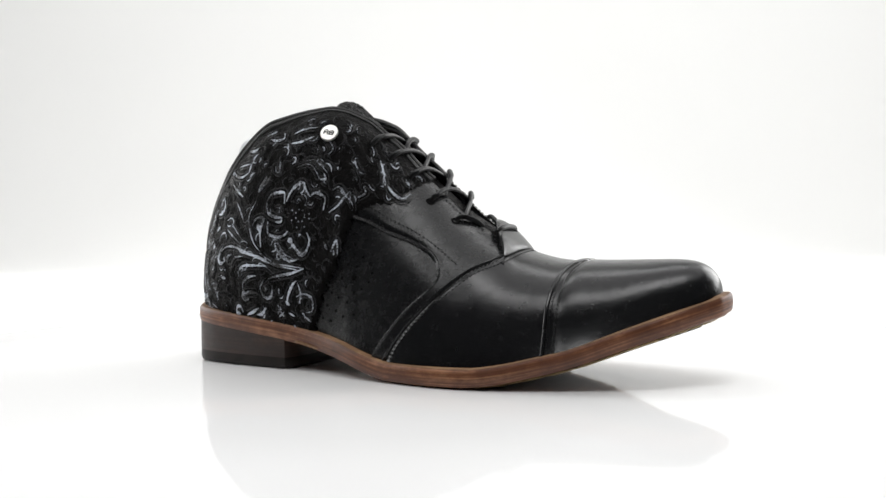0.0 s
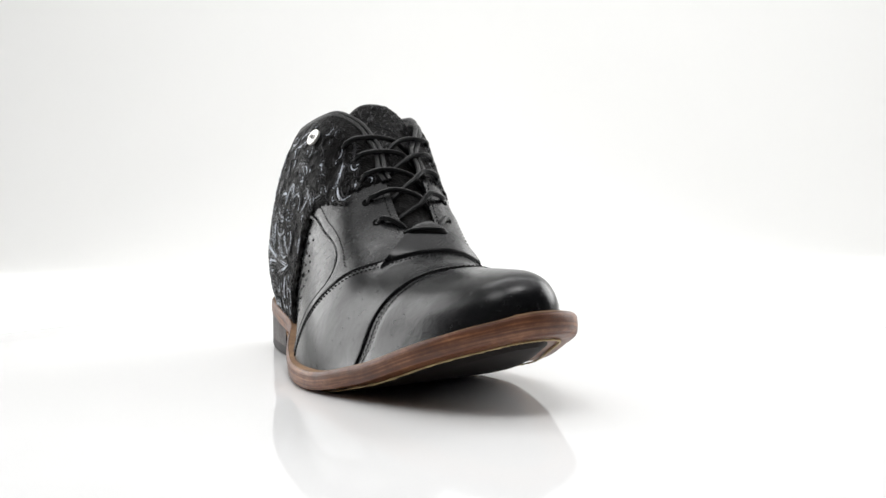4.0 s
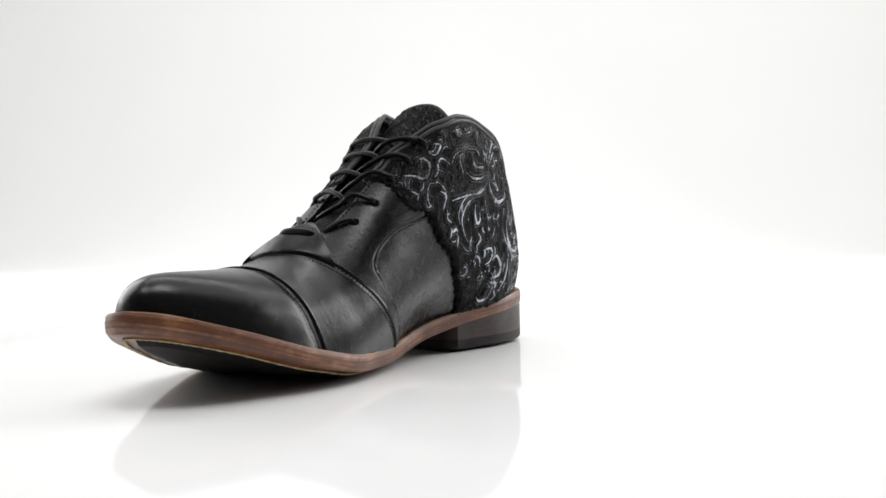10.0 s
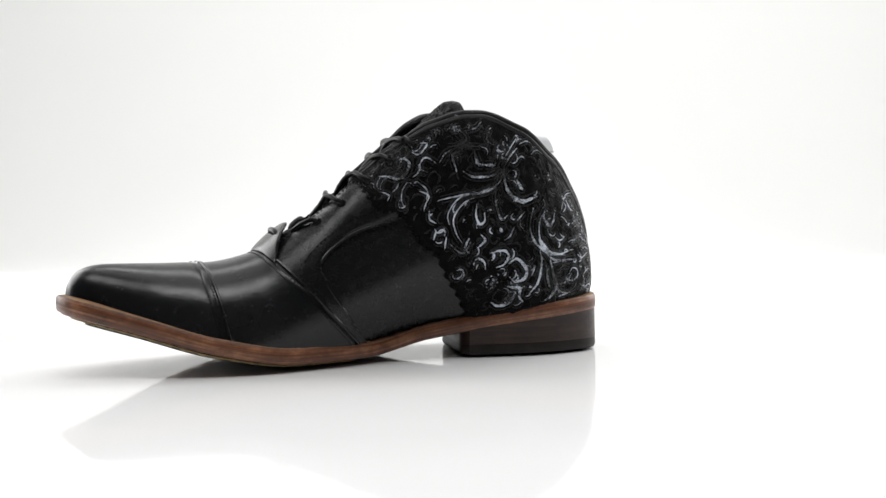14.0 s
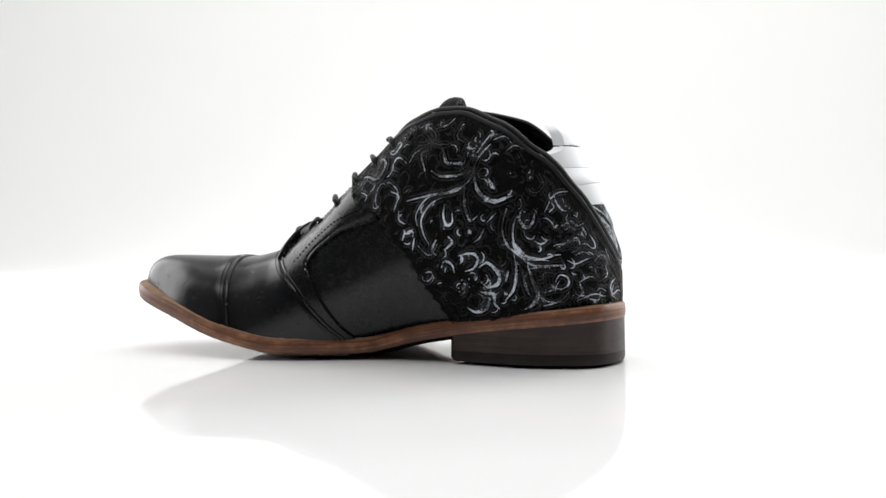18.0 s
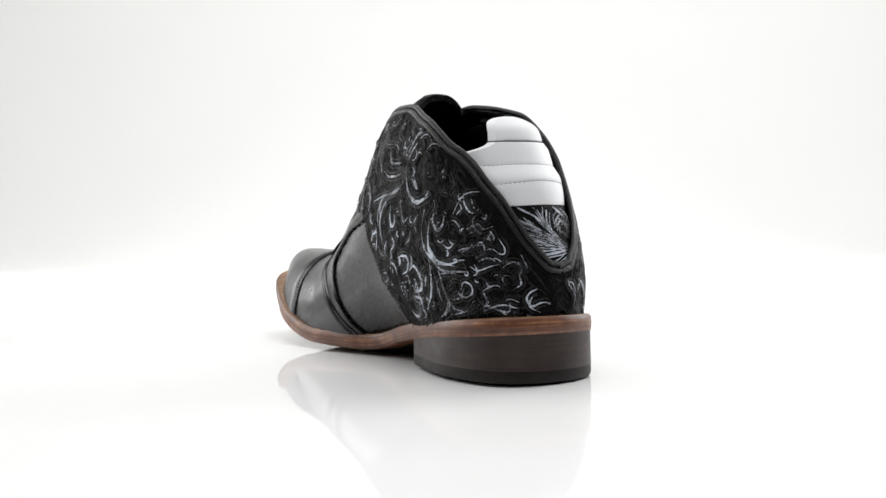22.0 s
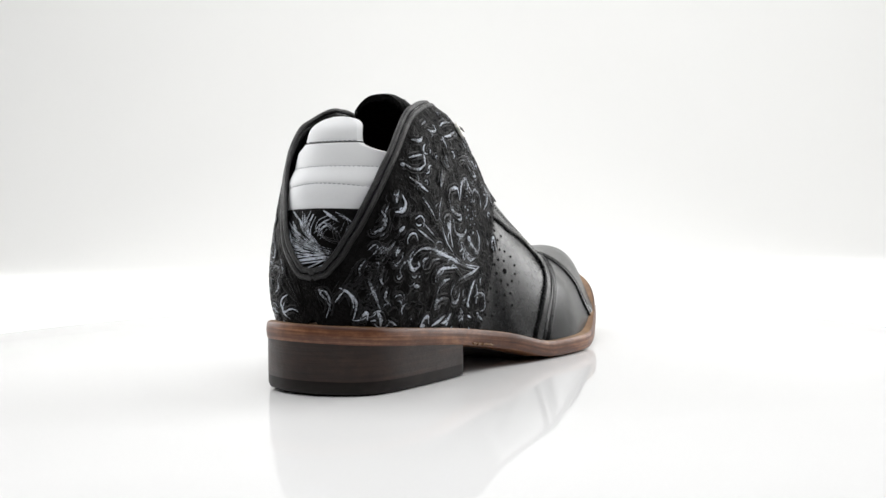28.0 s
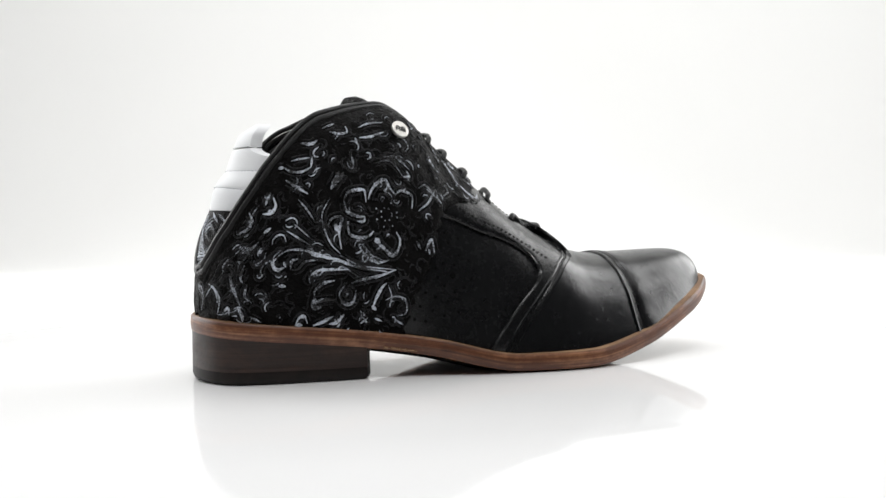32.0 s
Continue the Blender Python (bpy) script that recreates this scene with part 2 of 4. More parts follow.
side_r = spline((-0.13, -0.09, -0.067, -0.035, -0.018, 0, 0.025, 0.06, 0.095, 0.13, 0.16, 0.18), (-0.0413, -0.0481, -0.0538, -0.0574, -0.0593, -0.0656, -0.073, -0.0775, -0.0735, -0.0635, -0.0538, -0.05))
taper_l = spline((-0.125, -0.1, -0.06, -0.02, 0, 0.03, 0.06, 0.18), (0, 0.0293, 0.1295, 0.1642, 0.1428, 0.05, 0, 0))
taper_r = spline((-0.125, -0.1, -0.06, -0.02, 0, 0.02, 0.05, 0.18), (0, 0.0871, 0.155, 0.2068, 0.2361, 0.12, 0, 0))
foot_l = spline((-.13, -.09, -.07, -.032, .009, .044, .08, .109, .14, .164, .18), (.020, .022, .0240, .0135, .004, .0130, .0168, .0132, .0020, -.0105, -.0170))
foot_r = spline((-.13, -.09, -.068, -.029, .01, .06, .11, .14, .163, .18), (-.039, -.041, -.0455, -.0535, -.070, -.0800, -.0752, -.0632, -.0545, -.0495))
pow_l = spline((-.125, -.10, -.06, -.02, .02, .05, .08, .12, .18), (2.1, 2.4, 4.3, 4.7, 2.9, 2.5, 2.2, 2.1, 2.2))
pow_r = spline((-.125, -.10, -.06, -.02, .0, .02, .05, .08, .12, .18), (2.1, 2.5, 3.5, 4.4, 3.0, 2.15, 1.95, 2.1, 2.1, 2.2))


def ends(x):
    """How far the plan has opened: 0 at toe tip and heel back, 1 between."""
    a = np.clip((x - .125) / (TOE - .125), 0, 1)
    b = np.clip((-.075 - x) / (-.075 - BACK), 0, 1)
    return (1 - a ** 3.4) ** (1 / 2.6) * (1 - b ** 2.6) ** (1 / 2.0)


def tops(x):
    a = np.clip((x - .14) / (TOE - .14), 0, 1)
    return (1 - a ** 5.5) ** (1 / 2.6)


def skin(x, psi, off=0.0):
    """Point of the upper: x along the boot, psi from -1 (right welt) over 0 (ridge) to 1 (left welt), off outwards."""
    x, psi = np.broadcast_arrays(np.asarray(x, float), np.asarray(psi, float))
    p = raw(x, psi)
    if np.any(off):
        e = 2e-4
        du = raw(np.clip(x + e, BACK, TOE), psi) - raw(np.clip(x - e, BACK, TOE), psi)
        dv = raw(x, np.clip(psi + 1e-3, -1, 1)) - raw(x, np.clip(psi - 1e-3, -1, 1))
        n = np.cross(du, dv)
        n /= np.linalg.norm(n, axis=-1, keepdims=True) + 1e-15
        p = p + n * np.asarray(off)[..., None]
    return p


def raw(x, psi):
    left = psi > 0
    th = np.abs(psi) * math.pi / 2
    yr, e = ridge_y(x), ends(x)
    wide = np.where(left, side_l(x), side_r(x))
    foot = np.where(left, foot_l(x), foot_r(x))
    k = np.where(left, pow_l(x), pow_r(x))
    zb = welt_z(x) - .002
    h = np.maximum((ridge_z(x) - zb) * tops(x), 1e-5)
    sn, cs = np.sin(th), np.clip(np.cos(th), 0, 1)
    n = (sn ** k + cs ** k) ** (1 / k)
    t = cs / n
    g = sn / n * (1 - np.where(left, taper_l(x) * 2.3 * t * (1 - t), taper_r(x) * t))
    tuck = np.clip(1 - t / .38, 0, 1) ** 2
    y = yr + e * ((wide - yr) * g - (wide - foot) * tuck)
    z = zb + h * t
    back = np.clip((-.06 - x) / .055, 0, 1)
    return np.stack([x + .0024 * back * back * (3 - 2 * back), y, z + TILT * (y + .02) * (1 - t)], -1)


def psi_at(x, z, left):
    """psi of the point at height z on one side."""
    x, z = np.broadcast_arrays(np.asarray(x, float), np.asarray(z, float))
    zb = welt_z(x) - .002
    y = np.where(left, side_l(x), side_r(x))
    h = np.maximum((ridge_z(x) - zb) * tops(x), 1e-5)
    t = np.clip((z - zb) / h, 0, 1)
    t = np.clip((z - TILT * (y + .02) * (1 - t) - zb) / h, 0, 1)
    k = pow_l(x) if left else pow_r(x)
    psi = np.arctan2((1 - t ** k) ** (1 / k), t) / (math.pi / 2)
    return psi if left else -psi


BOOT = tagged(new("ankle_boot"), "black leather lace-up ankle boot with silver-rubbed embossed floral quarters", "boot")


def coons(bottom, top, rear, front, nu, nv, su=None, sv=None):
    """A patch in (x, psi) between four curves, each a function of 0..1."""
    u = np.linspace(0, 1, nu) if su is None else su
    v = np.linspace(0, 1, nv) if sv is None else sv
    B, T = np.array([bottom(a) for a in u]), np.array([top(a) for a in u])
    R, F = np.array([rear(a) for a in v]), np.array([front(a) for a in v])
    U, V = u[:, None, None], v[None, :, None]
    lin = (1 - U) * (1 - V) * B[0] + U * (1 - V) * B[-1] + (1 - U) * V * T[0] + U * V * T[-1]
    return (1 - V) * B[:, None] + V * T[:, None] + (1 - U) * R[None] + U * F[None] - lin


def rim_drop(nu, nv, sides="btrf", w=2):
    """1 inside a patch, falling to 0 on the named edges."""
    i, j = np.arange(nu)[:, None] * np.ones((1, nv)), np.ones((nu, 1)) * np.arange(nv)[None]
    d = np.full((nu, nv), 99.0)
    if "r" in sides: d = np.minimum(d, i)
    if "f" in sides: d = np.minimum(d, nu - 1 - i)
    if "b" in sides: d = np.minimum(d, j)
    if "t" in sides: d = np.minimum(d, nv - 1 - j)
    e = np.clip(d / w, 0, 1)
    return np.sqrt(1 - (1 - e) ** 2)


def patch(name, xp, off, material, label="", sides="btrf", thick=0.0012):
    """A leather panel lying on the upper."""
    nu, nv = xp.shape[:2]
    k = rim_drop(nu, nv, sides)
    outer = skin(xp[..., 0], xp[..., 1], off - thick * 0.9 * (1 - k))
    inner = skin(xp[..., 0], xp[..., 1], np.full((nu, nv), off - thick))
    return sheet(name, outer, inner, material, BOOT, label)


def through_stations(pts):
    """A curve in (x, psi) through a few stations, as a function of 0..1."""
    c = curve_through([(x, p * .07) for x, p in pts], 120) / (1, .07)

    def f(a):
        k = np.clip(a, 0, 1) * 119
        i = int(min(k, 118))
        return c[i] + (c[i + 1] - c[i]) * (k - i)
    return f


cap_x = spline((-1, -.7, -.4, 0, .4, .7, 1), (.1025, .1020, .1035, .1080, .1065, .1035, .1000))
vamp_x = spline((-1, -.956, -.778, -.622, -.511, -.37, -.22, 0, .25, .45, .578, .75, .81, .978, 1), (.0205, .0239, .0406, .0531, .0605, .0695, .0745, .0765, .0745, .0700, .0650, .0540, .0497, .0329, .029))
throat_r = spline((-.035, -.022, -.002, .0073, .026, .04, .056, .07), (.35, .335, .25, .206, .165, .15, .12, .11))
throat_l = spline((-.035, -.018, .0, .0115, .0287, .044, .058, .07), (.37, .37, .310, .228, .130, .105, .115, .12))


def throat(x, left):
    """psi of the facing's edge beside the tongue"""
    return float(throat_l(x)) if left else -float(throat_r(x))


# toe cap and vamp
def toe_cap():
    psi = np.linspace(-1, 1, 97)
    v = np.linspace(0, 1, 44) ** 0.8
    X = np.array([[cap_x(p) + (TOE - 1e-5 - cap_x(p)) * math.sin(a * math.pi / 2) for p in psi] for a in v])
    xp = np.stack([X, np.broadcast_to(psi, X.shape)], -1)
    patch("toe_cap", xp, 0.0030, BLACK, "smooth polished black leather toe cap", "r", 0.0032)


def vamp():
    psi = np.linspace(-1, 1, 97)
    v = np.linspace(0, 1, 30)
    X = np.array([[vamp_x(p) + (cap_x(p) + .004 - vamp_x(p)) * a for p in psi] for a in v])
    xp = np.stack([X, np.broadcast_to(psi, X.shape)], -1)
    patch("vamp", xp, 0.0019, BLACK, "black leather vamp with a soft crease", "r", 0.0022)


FRONT_R = [(-.0275, -1.0), (-.0207, -.883), (-.0135, -.806), (-.0065, -.694), (-.0015, -.622), (.008, -.545), (.0156, -.47), (.023, -.33), (.028, -.165)]
FRONT_L = [(-.031, 1.0), (-.0245, .93), (-.0159, .856), (-.0094, .783), (-.0004, .717), (.0091, .60), (.0216, .511), (.0265, .37), (.030, .115)]


def leather_side(left):
    s = 1 if left else -1
    edge = [(x - .006, p) for x, p in (FRONT_L if left else FRONT_R)]
    rear = through_stations(edge)
    vps = np.linspace(1, .14, 30)
    front = through_stations([(float(vamp_x(s * p)) + .004, s * p) for p in vps])
    top = through_stations([edge[-1]] + [(x, throat(x, left)) for x in (.035, .045, .055, .066)] + [(float(vamp_x(s * .14)) + .004, s * .14)])
    bottom = lambda a: np.array([edge[0][0] + (float(vamp_x(s)) + .004 - edge[0][0]) * a, s * 1.0])
    xp = coons(bottom, top, rear, front, 40, 48)
    patch("side_panel", xp, -0.0004, BLACK_SATIN, "black leather side panel" if left else "black leather side panel with punched holes", "", 0.0012)


SEAM_R = [(-.0035, -.639), (.013, -.590), (.0287, -.544), (.0395, -.525), (.0448, -.542), (.0472, -.590), (.0465, -.640), (.0415, -.715), (.0335, -.797), (.025, -.88), (.0174, -.956), (.014, -1.0)]
SEAM_L = [(.0085, .611), (.0215, .570), (.0341, .533), (.0455, .527), (.0515, .556), (.0528, .60), (.0513, .65), (.0475, .735), (.0418, .828), (.034, .93), (.0275, .983), (.0245, 1.0)]


def facing(left):
    """The eyelet facing that runs down to the welt."""
    s = 1 if left else -1
    seam = through_stations(SEAM_L if left else SEAM_R)
    edge = FRONT_L if left else FRONT_R
    e0 = (SEAM_L if left else SEAM_R)[0]
    outer = [(edge[-1][0] - .006, edge[-1][1])] + [(x, throat(x, left)) for x in (.035, .045, .055, .064)] + [(float(vamp_x(s * p)) + .003, s * p) for p in (.2, .35, .5, .65, .8, .9, 1.0)]
    far = through_stations(outer)
    start = np.array(edge[-1]) - (.006, 0)
    rear = lambda a: np.array(e0) + (start - np.array(e0)) * a
    end = np.array((SEAM_L if left else SEAM_R)[-1])
    last = np.array(outer[-1])
    front = lambda a: end + (last - end) * a
    xp = coons(seam, far, rear, front, 64, 26)
    patch("facing", xp, 0.0012, BLACK_SATIN, "black leather eyelet facing with a raised seam", "brf", 0.0015)


COLLAR = spline((-.1188, -.117, -.1135, -.1095, -.1035, -.095, -.085, -.0735, -.054, -.042, -.035), (.0505, .0555, .0625, .071, .081, .094, .1055, .117, .129, .1345, .136))


def collar_line(left):
    """Stations of the collar's edge from the heel notch over the peak to the throat."""
    if left:
        return [(-.1186, .0), (-.1184, .219), (-.1179, .374), (-.1164, .451), (-.1132, .493), (-.1087, .479), (-.1027, .471), (-.0944, .485), (-.0843, .496), (-.0742, .503), (-.0569, .465), (-.042, .409), (-.032, .407), (-.0236, .406), (-.0141, .383), (-.004, .32), (.0035, .249), (.0115, .17)]
    return [(-.1186, 0), (-.1184, -.20), (-.1179, -.37), (-.1168, -.442), (-.1146, -.490), (-.1105, -.494), (-.1045, -.488), (-.0956, -.478), (-.0861, -.464), (-.073, -.423), (-.0522, -.382), (-.042, -.363), (-.034, -.350), (-.026, -.330), (-.016, -.282), (-.006, -.221), (.0015, -.190), (.0085, -.170)]


def quarter(left):
    s = 1 if left else -1
    edge = FRONT_L if left else FRONT_R
    front = through_stations(edge)
    xe = edge[0][0]
    bottom = lambda a: np.array([BACK + 2e-5 + (xe - BACK) * a ** 1.8, s * min(1.0, a * 40)])
    top = through_stations(collar_line(left) + [edge[-1]])
    x0 = collar_line(left)[0][0]
    rear = lambda a: np.array([BACK + 2e-5 + (x0 - BACK - 2e-5) * a, 0.0])
    su = np.linspace(0, 1, 110)
    xp = coons(bottom, top, rear, front, 110, 64, su)
    # pinked front edge
    xp[-1, :, 0] += 0.0012 * np.sin(np.arange(64) * 2.1)
    rough = np.array([[noise.noise((x * 330, p * 30, s * 5.0)) for x, p in row] for row in xp])
    patch("embossed_quarter", xp, 0.0021 + .0007 * rough, EMBOSSED, "black embossed leather quarter with silver-rubbed floral tooling", "tf", 0.0018)


toe_cap(), vamp()
for inner in (False, True):
    leather_side(inner), facing(inner), quarter(inner)


# lining: an inner skin below the collar, and the insole
def lining():
    for left in (False, True):
        s = 1 if left else -1
        xs = BACK + 1e-4 + (.02 - BACK) * np.linspace(0, 1, 60) ** 1.6
        rows = []
        for x in xs:
            zc = min(float(COLLAR(x)), float(ridge_z(x)) - .002) if x < -.035 else float(ridge_z(x))
            top = abs(float(psi_at(x, zc - .001, left))) if x < -.035 else abs(throat(x, left)) + .06
            rows.append([(x, s * p) for p in np.linspace(1, top, 30)])
        xp = np.array(rows)
        a = skin(xp[..., 0], xp[..., 1], np.full(xp.shape[:2], -.0034))
        b = skin(xp[..., 0], xp[..., 1], np.full(xp.shape[:2], -.0052))
        sheet("lining", a, b, LINING, BOOT, "black cloth lining")


lining()


# ---- the padded heel collar ----
pad_back = spline((.044, .058, .075, .0845, .0963, .1043, .116, .122, .1285), (-.1178, -.1170, -.1138, -.1100, -.1070, -.1012, -.0966, -.0938, -.0852))
pad_half = spline((.045, .08, .10, .115, .13), (.030, .030, .031, .030, .028))


def heel_pads():
    def row(z, frac, bulge, half_angle, zdrop=0.0, skew=0.0):
        out = []
        for a in np.linspace(-half_angle - skew, half_angle - skew, 41):
            zz = z - zdrop * (abs(a) / 1.3) ** 1.5
            b = float(pad_half(zz))
            x = float(pad_back(zz)) + .036 * (1 - math.cos(a)) - bulge * math.sin(math.pi * frac) ** 0.5 * math.cos(a)
            out.append((x, -.0085 + b * math.sin(a) * (1 + bulge * 10 * math.sin(math.pi * frac)), zz))
        return out

    def block(name, z0, z1, bulge, ang, mat, label, d0=0.0, d1=0.0, skew=0.0):
        rows = [row(z0 + (z1 - z0) * f, f, bulge, ang(f), d0 + (d1 - d0) * f, skew) for f in np.linspace(0, 1, 15)]
        outer = np.array(rows)
        inner = outer + np.array((.006, 0, 0))
        sheet(name, outer, inner, mat, BOOT, label)
    block("heel_strip", .044, .0845, .0, lambda f: 1.25, EMBOSSED, "embossed black leather strip inside the heel notch")
    block("collar_pad", .0848, .0964, .0007, lambda f: 1.3, WHITE, "padded white leather collar rib", .002, .0045)
    block("collar_pad", .0962, .1044, .0007, lambda f: 1.3, WHITE, "padded white leather collar rib", .0045, .0012)
    block("collar_pad", .1042, .1161, .0007, lambda f: 1.27 if f < .42 else .50 + .77 * (1 - (f - .42) / .58) ** 2.2, WHITE, "padded white leather collar rib with sloping shoulders", .0012, .0, -.05)
    block("collar_pad", .1159, .1284, .0007, lambda f: max(.10, (.49 - .06 * f) * math.sqrt(1 - max(0.0, (f - .45) / .56) ** 2.4)), WHITE, "rounded white leather collar tab", 0, .0, -.05)


heel_pads()


# ---- binding along the collar ----
def binding(left):
    s = 1 if left else -1
    pts = collar_line(left) + [(x, throat(x, left)) for x in (.02, .027)]
    c = curve_through([(x, p * .07) for x, p in pts], 150) / (1, .07)
    chunks = []
    for shift, r, lift in ((0.0, .0016, .0016), (.0030, .0014, .0020)):
        base = skin(c[:, 0], c[:, 1], np.full(150, lift))
        nrm = skin(c[:, 0], c[:, 1], np.full(150, lift + .001)) - base
        nrm /= np.linalg.norm(nrm, axis=1)[:, None]
        tan = np.gradient(base, axis=0)
        tan /= np.linalg.norm(tan, axis=1)[:, None]
        down = np.cross(tan, nrm) * (1 if left else -1)
        chunks.append(tube_data(base + down * (shift - .0005), r, 8, (nrm, 0.9)))
    v, f = joined(chunks)
    link("collar_binding", v, f, BINDING, BOOT, "double-rolled dark leather collar binding")


binding(False), binding(True)


# ---- tongue ----
def tongue():
    mid = curve_through([(.066, -.020, .0685), (.045, -.0155, .0805), (.025, -.012, .0962), (.008, -.009, .1105), (-.010, -.007, .1250), (-.0215, -.0045, .1360), (-.0285, -.0035, .1425), (-.0335, -.003, .1425)], 44)
    nrm = np.cross(np.gradient(mid, axis=0), (0, 1, 0))
    nrm /= np.linalg.norm(nrm, axis=1)[:, None]
    if nrm[10, 2] < 0:
        nrm = -nrm
    rows_o, rows_i = [], []
    for k, (p, n) in enumerate(zip(mid, nrm)):
        f = k / 43
        half = .0105 + .0105 * min(1, f * 1.5)
        if f > .84:
            half *= math.sqrt(max(0.0, 1 - ((f - .84) / .165) ** 2)) * .5 + .5
        for sgn, rows in ((1, rows_o), (-1, rows_i)):
            rows.append([p + np.array((0, half * a, 0)) - np.array((0, 0, 1)) * .010 * abs(a) ** 2.6 * (half / .02) + n * sgn * .0017 for a in np.linspace(-1, 1, 25)])
    sheet("tongue", np.array(rows_o), np.array(rows_i), EMBOSSED, BOOT, "embossed black leather tongue")
    # raised floral tooling on its upper half
    g = np.array(rows_o)
    rng = random.Random(5)
    chunks = []

    def on_tongue(u, v):
        i, j = min(42, max(0, int(u))), min(23, max(0, int(v)))
        a, b = u - i, v - j
        return (g[i, j] * (1 - a) + g[i + 1, j] * a) * (1 - b) + (g[i, j + 1] * (1 - a) + g[i + 1, j + 1] * a) * b
    for k in range(150):
        u, v, r = rng.uniform(21, 41), rng.uniform(2, 22), rng.uniform(.6, 2.2)
        a0, sweep = rng.uniform(0, 6.28), rng.choice((-1, 1)) * rng.uniform(1.2, 4.2)
        p = np.array([on_tongue(min(42.5, u + .8 * r * math.sin(a0 + sweep * f) * (1 - .4 * f)), min(23.8, max(.2, v + 1.1 * r * math.cos(a0 + sweep * f) * (1 - .4 * f)))) for f in np.linspace(0, 1, 12)])
        chunks.append(tube_data(p, rng.uniform(.0003, .00065) * np.sin(np.linspace(.4, 2.8, 12)), 6))
    v, f = joined(chunks)
    link("tongue_relief", v, f, TOOLED, BOOT, "dark tooled floral relief")


tongue()


# ---- sole ----
OUTLINE = [(.1814, -.0300), (.1775, -.0160), (.1662, -.0042), (.144, .0066), (.113, .0174), (.080, .0208), (.044, .0160), (.009, .0085), (-.032, .0165), (-.07, .0268),
           (-.1030, .0236), (-.1165, .0100), (-.1206, -.0105), (-.1150, -.0310), (-.1015, -.0415), (-.07, -.0497), (-.03, -.0575), (.01, -.0742), (.06, -.0868), (.110, -.0792), (.151, -.0650), (.1740, -.0480), (.1797, -.0405)]


def ring(points, n=10):
    p = np.array(points)
    m = len(p)
    out = []
    for i in range(m):
        a, b, c, d = p[i - 1], p[i], p[(i + 1) % m], p[(i + 2) % m]
        for t in np.linspace(0, 1, n, endpoint=False):
            out.append(0.5 * (2 * b + (c - a) * t + (2 * a - 5 * b + 4 * c - d) * t * t + (3 * b - a - 3 * c + d) * t ** 3))
    return np.array(out)


def inset(c, d):
    tan = np.roll(c, -1, 0) - np.roll(c, 1, 0)
    n = np.stack([tan[:, 1], -tan[:, 0]], 1)
    n /= np.linalg.norm(n, axis=1)[:, None]
    if (n * (c - c.mean(0))).sum() > 0:
        n = -n
    return c + n * d


def lean(c):
    return TILT * (c[:, 1] + .02)


PLAN = ring(OUTLINE)
THICK = 0.0083


def loop_stack(name, rows, material, parent, label="", cap_top=True, cap_bottom=True):
    n = len(rows[0])
    verts = np.concatenate(rows)
    faces = grid_faces(len(rows), n, 0, False, True)
    if cap_bottom:
        faces.append(tuple(range(n))[::-1])
    if cap_top:
        faces.append(tuple(range((len(rows) - 1) * n, len(rows) * n)))
    return link(name, verts, faces, material, parent, label)


def at(c, z):
    return np.column_stack([c, z])


def sole():
    z = welt_z(PLAN[:, 0]) + lean(PLAN)
    rows = []
    for d, f in ((.004, 1.0), (.0006, 1.0), (.0, .9), (-.0003, .5), (.0, .12), (.0008, 0.0)):
        rows.append(at(inset(PLAN, d), z - THICK * f))
    ob = loop_stack("welt", rows, WELT, BOOT, "brown stained leather welt edge", cap_top=False, cap_bottom=False)
    # the grain runs along the edge
    arc = np.concatenate([[0], np.cumsum(np.linalg.norm(np.diff(PLAN, axis=0), axis=1))])
    total = arc[-1] + np.linalg.norm(PLAN[0] - PLAN[-1])
    turn, big = arc * 2 * math.pi / total, total / (2 * math.pi)
    grain = ob.data.attributes.new("edge_grain", "FLOAT_VECTOR", "POINT")
    flow = np.concatenate([np.column_stack([big * np.cos(turn), big * np.sin(turn), -THICK * f * np.ones(len(PLAN))]) for f in (1.1, 1.0, .9, .5, .12, 0.0)])
    grain.data.foreach_set("vector", flow.astype(np.float32).ravel())
    rows = [at(inset(PLAN, .0009), z - .0009), at(inset(PLAN, .0012), z + .0002), at(inset(PLAN, .008), z + .0004)]
    loop_stack("welt_top", rows, WELT_TOP, BOOT, "pale tan welt top", cap_bottom=False)
    # leather underside with a pale stitched channel
    underside("sole_leather", .0012, -.145, .190, .0, .0010, WELT, "worn brown leather underside of the sole")
    c = inset(PLAN, .0075)
    zz = welt_z(c[:, 0]) + lean(c) - THICK - .0013
    keep = c[:, 0] > .03
    c3 = at(c, zz)[keep]
    k = int(np.argmax(np.linalg.norm(np.diff(c3, axis=0), axis=1))) + 1
    path = np.roll(c3, -k, 0)
    v, f = tube_data(path, .0009 * (.8 + .3 * np.sin(np.arange(len(path)) * 2.4)), 6, (np.tile((0.0, 0, -1), (len(path), 1)), .6))
    link("sole_stitching", v, f, THREAD_PALE, BOOT, "pale stitched channel under the sole")
    underside("outsole", .0125, -.040, .168, -.0004, .0030, RUBBER, "black rubber outsole")


def span(c, x):
    """Right and left edge of a plan at one station."""
    hit = []
    for a, b in zip(c, np.roll(c, -1, 0)):
        if (a[0] - x) * (b[0] - x) <= 0 and a[0] != b[0]:
            hit.append(a[1] + (b[1] - a[1]) * (x - a[0]) / (b[0] - a[0]))
    return min(hit), max(hit)


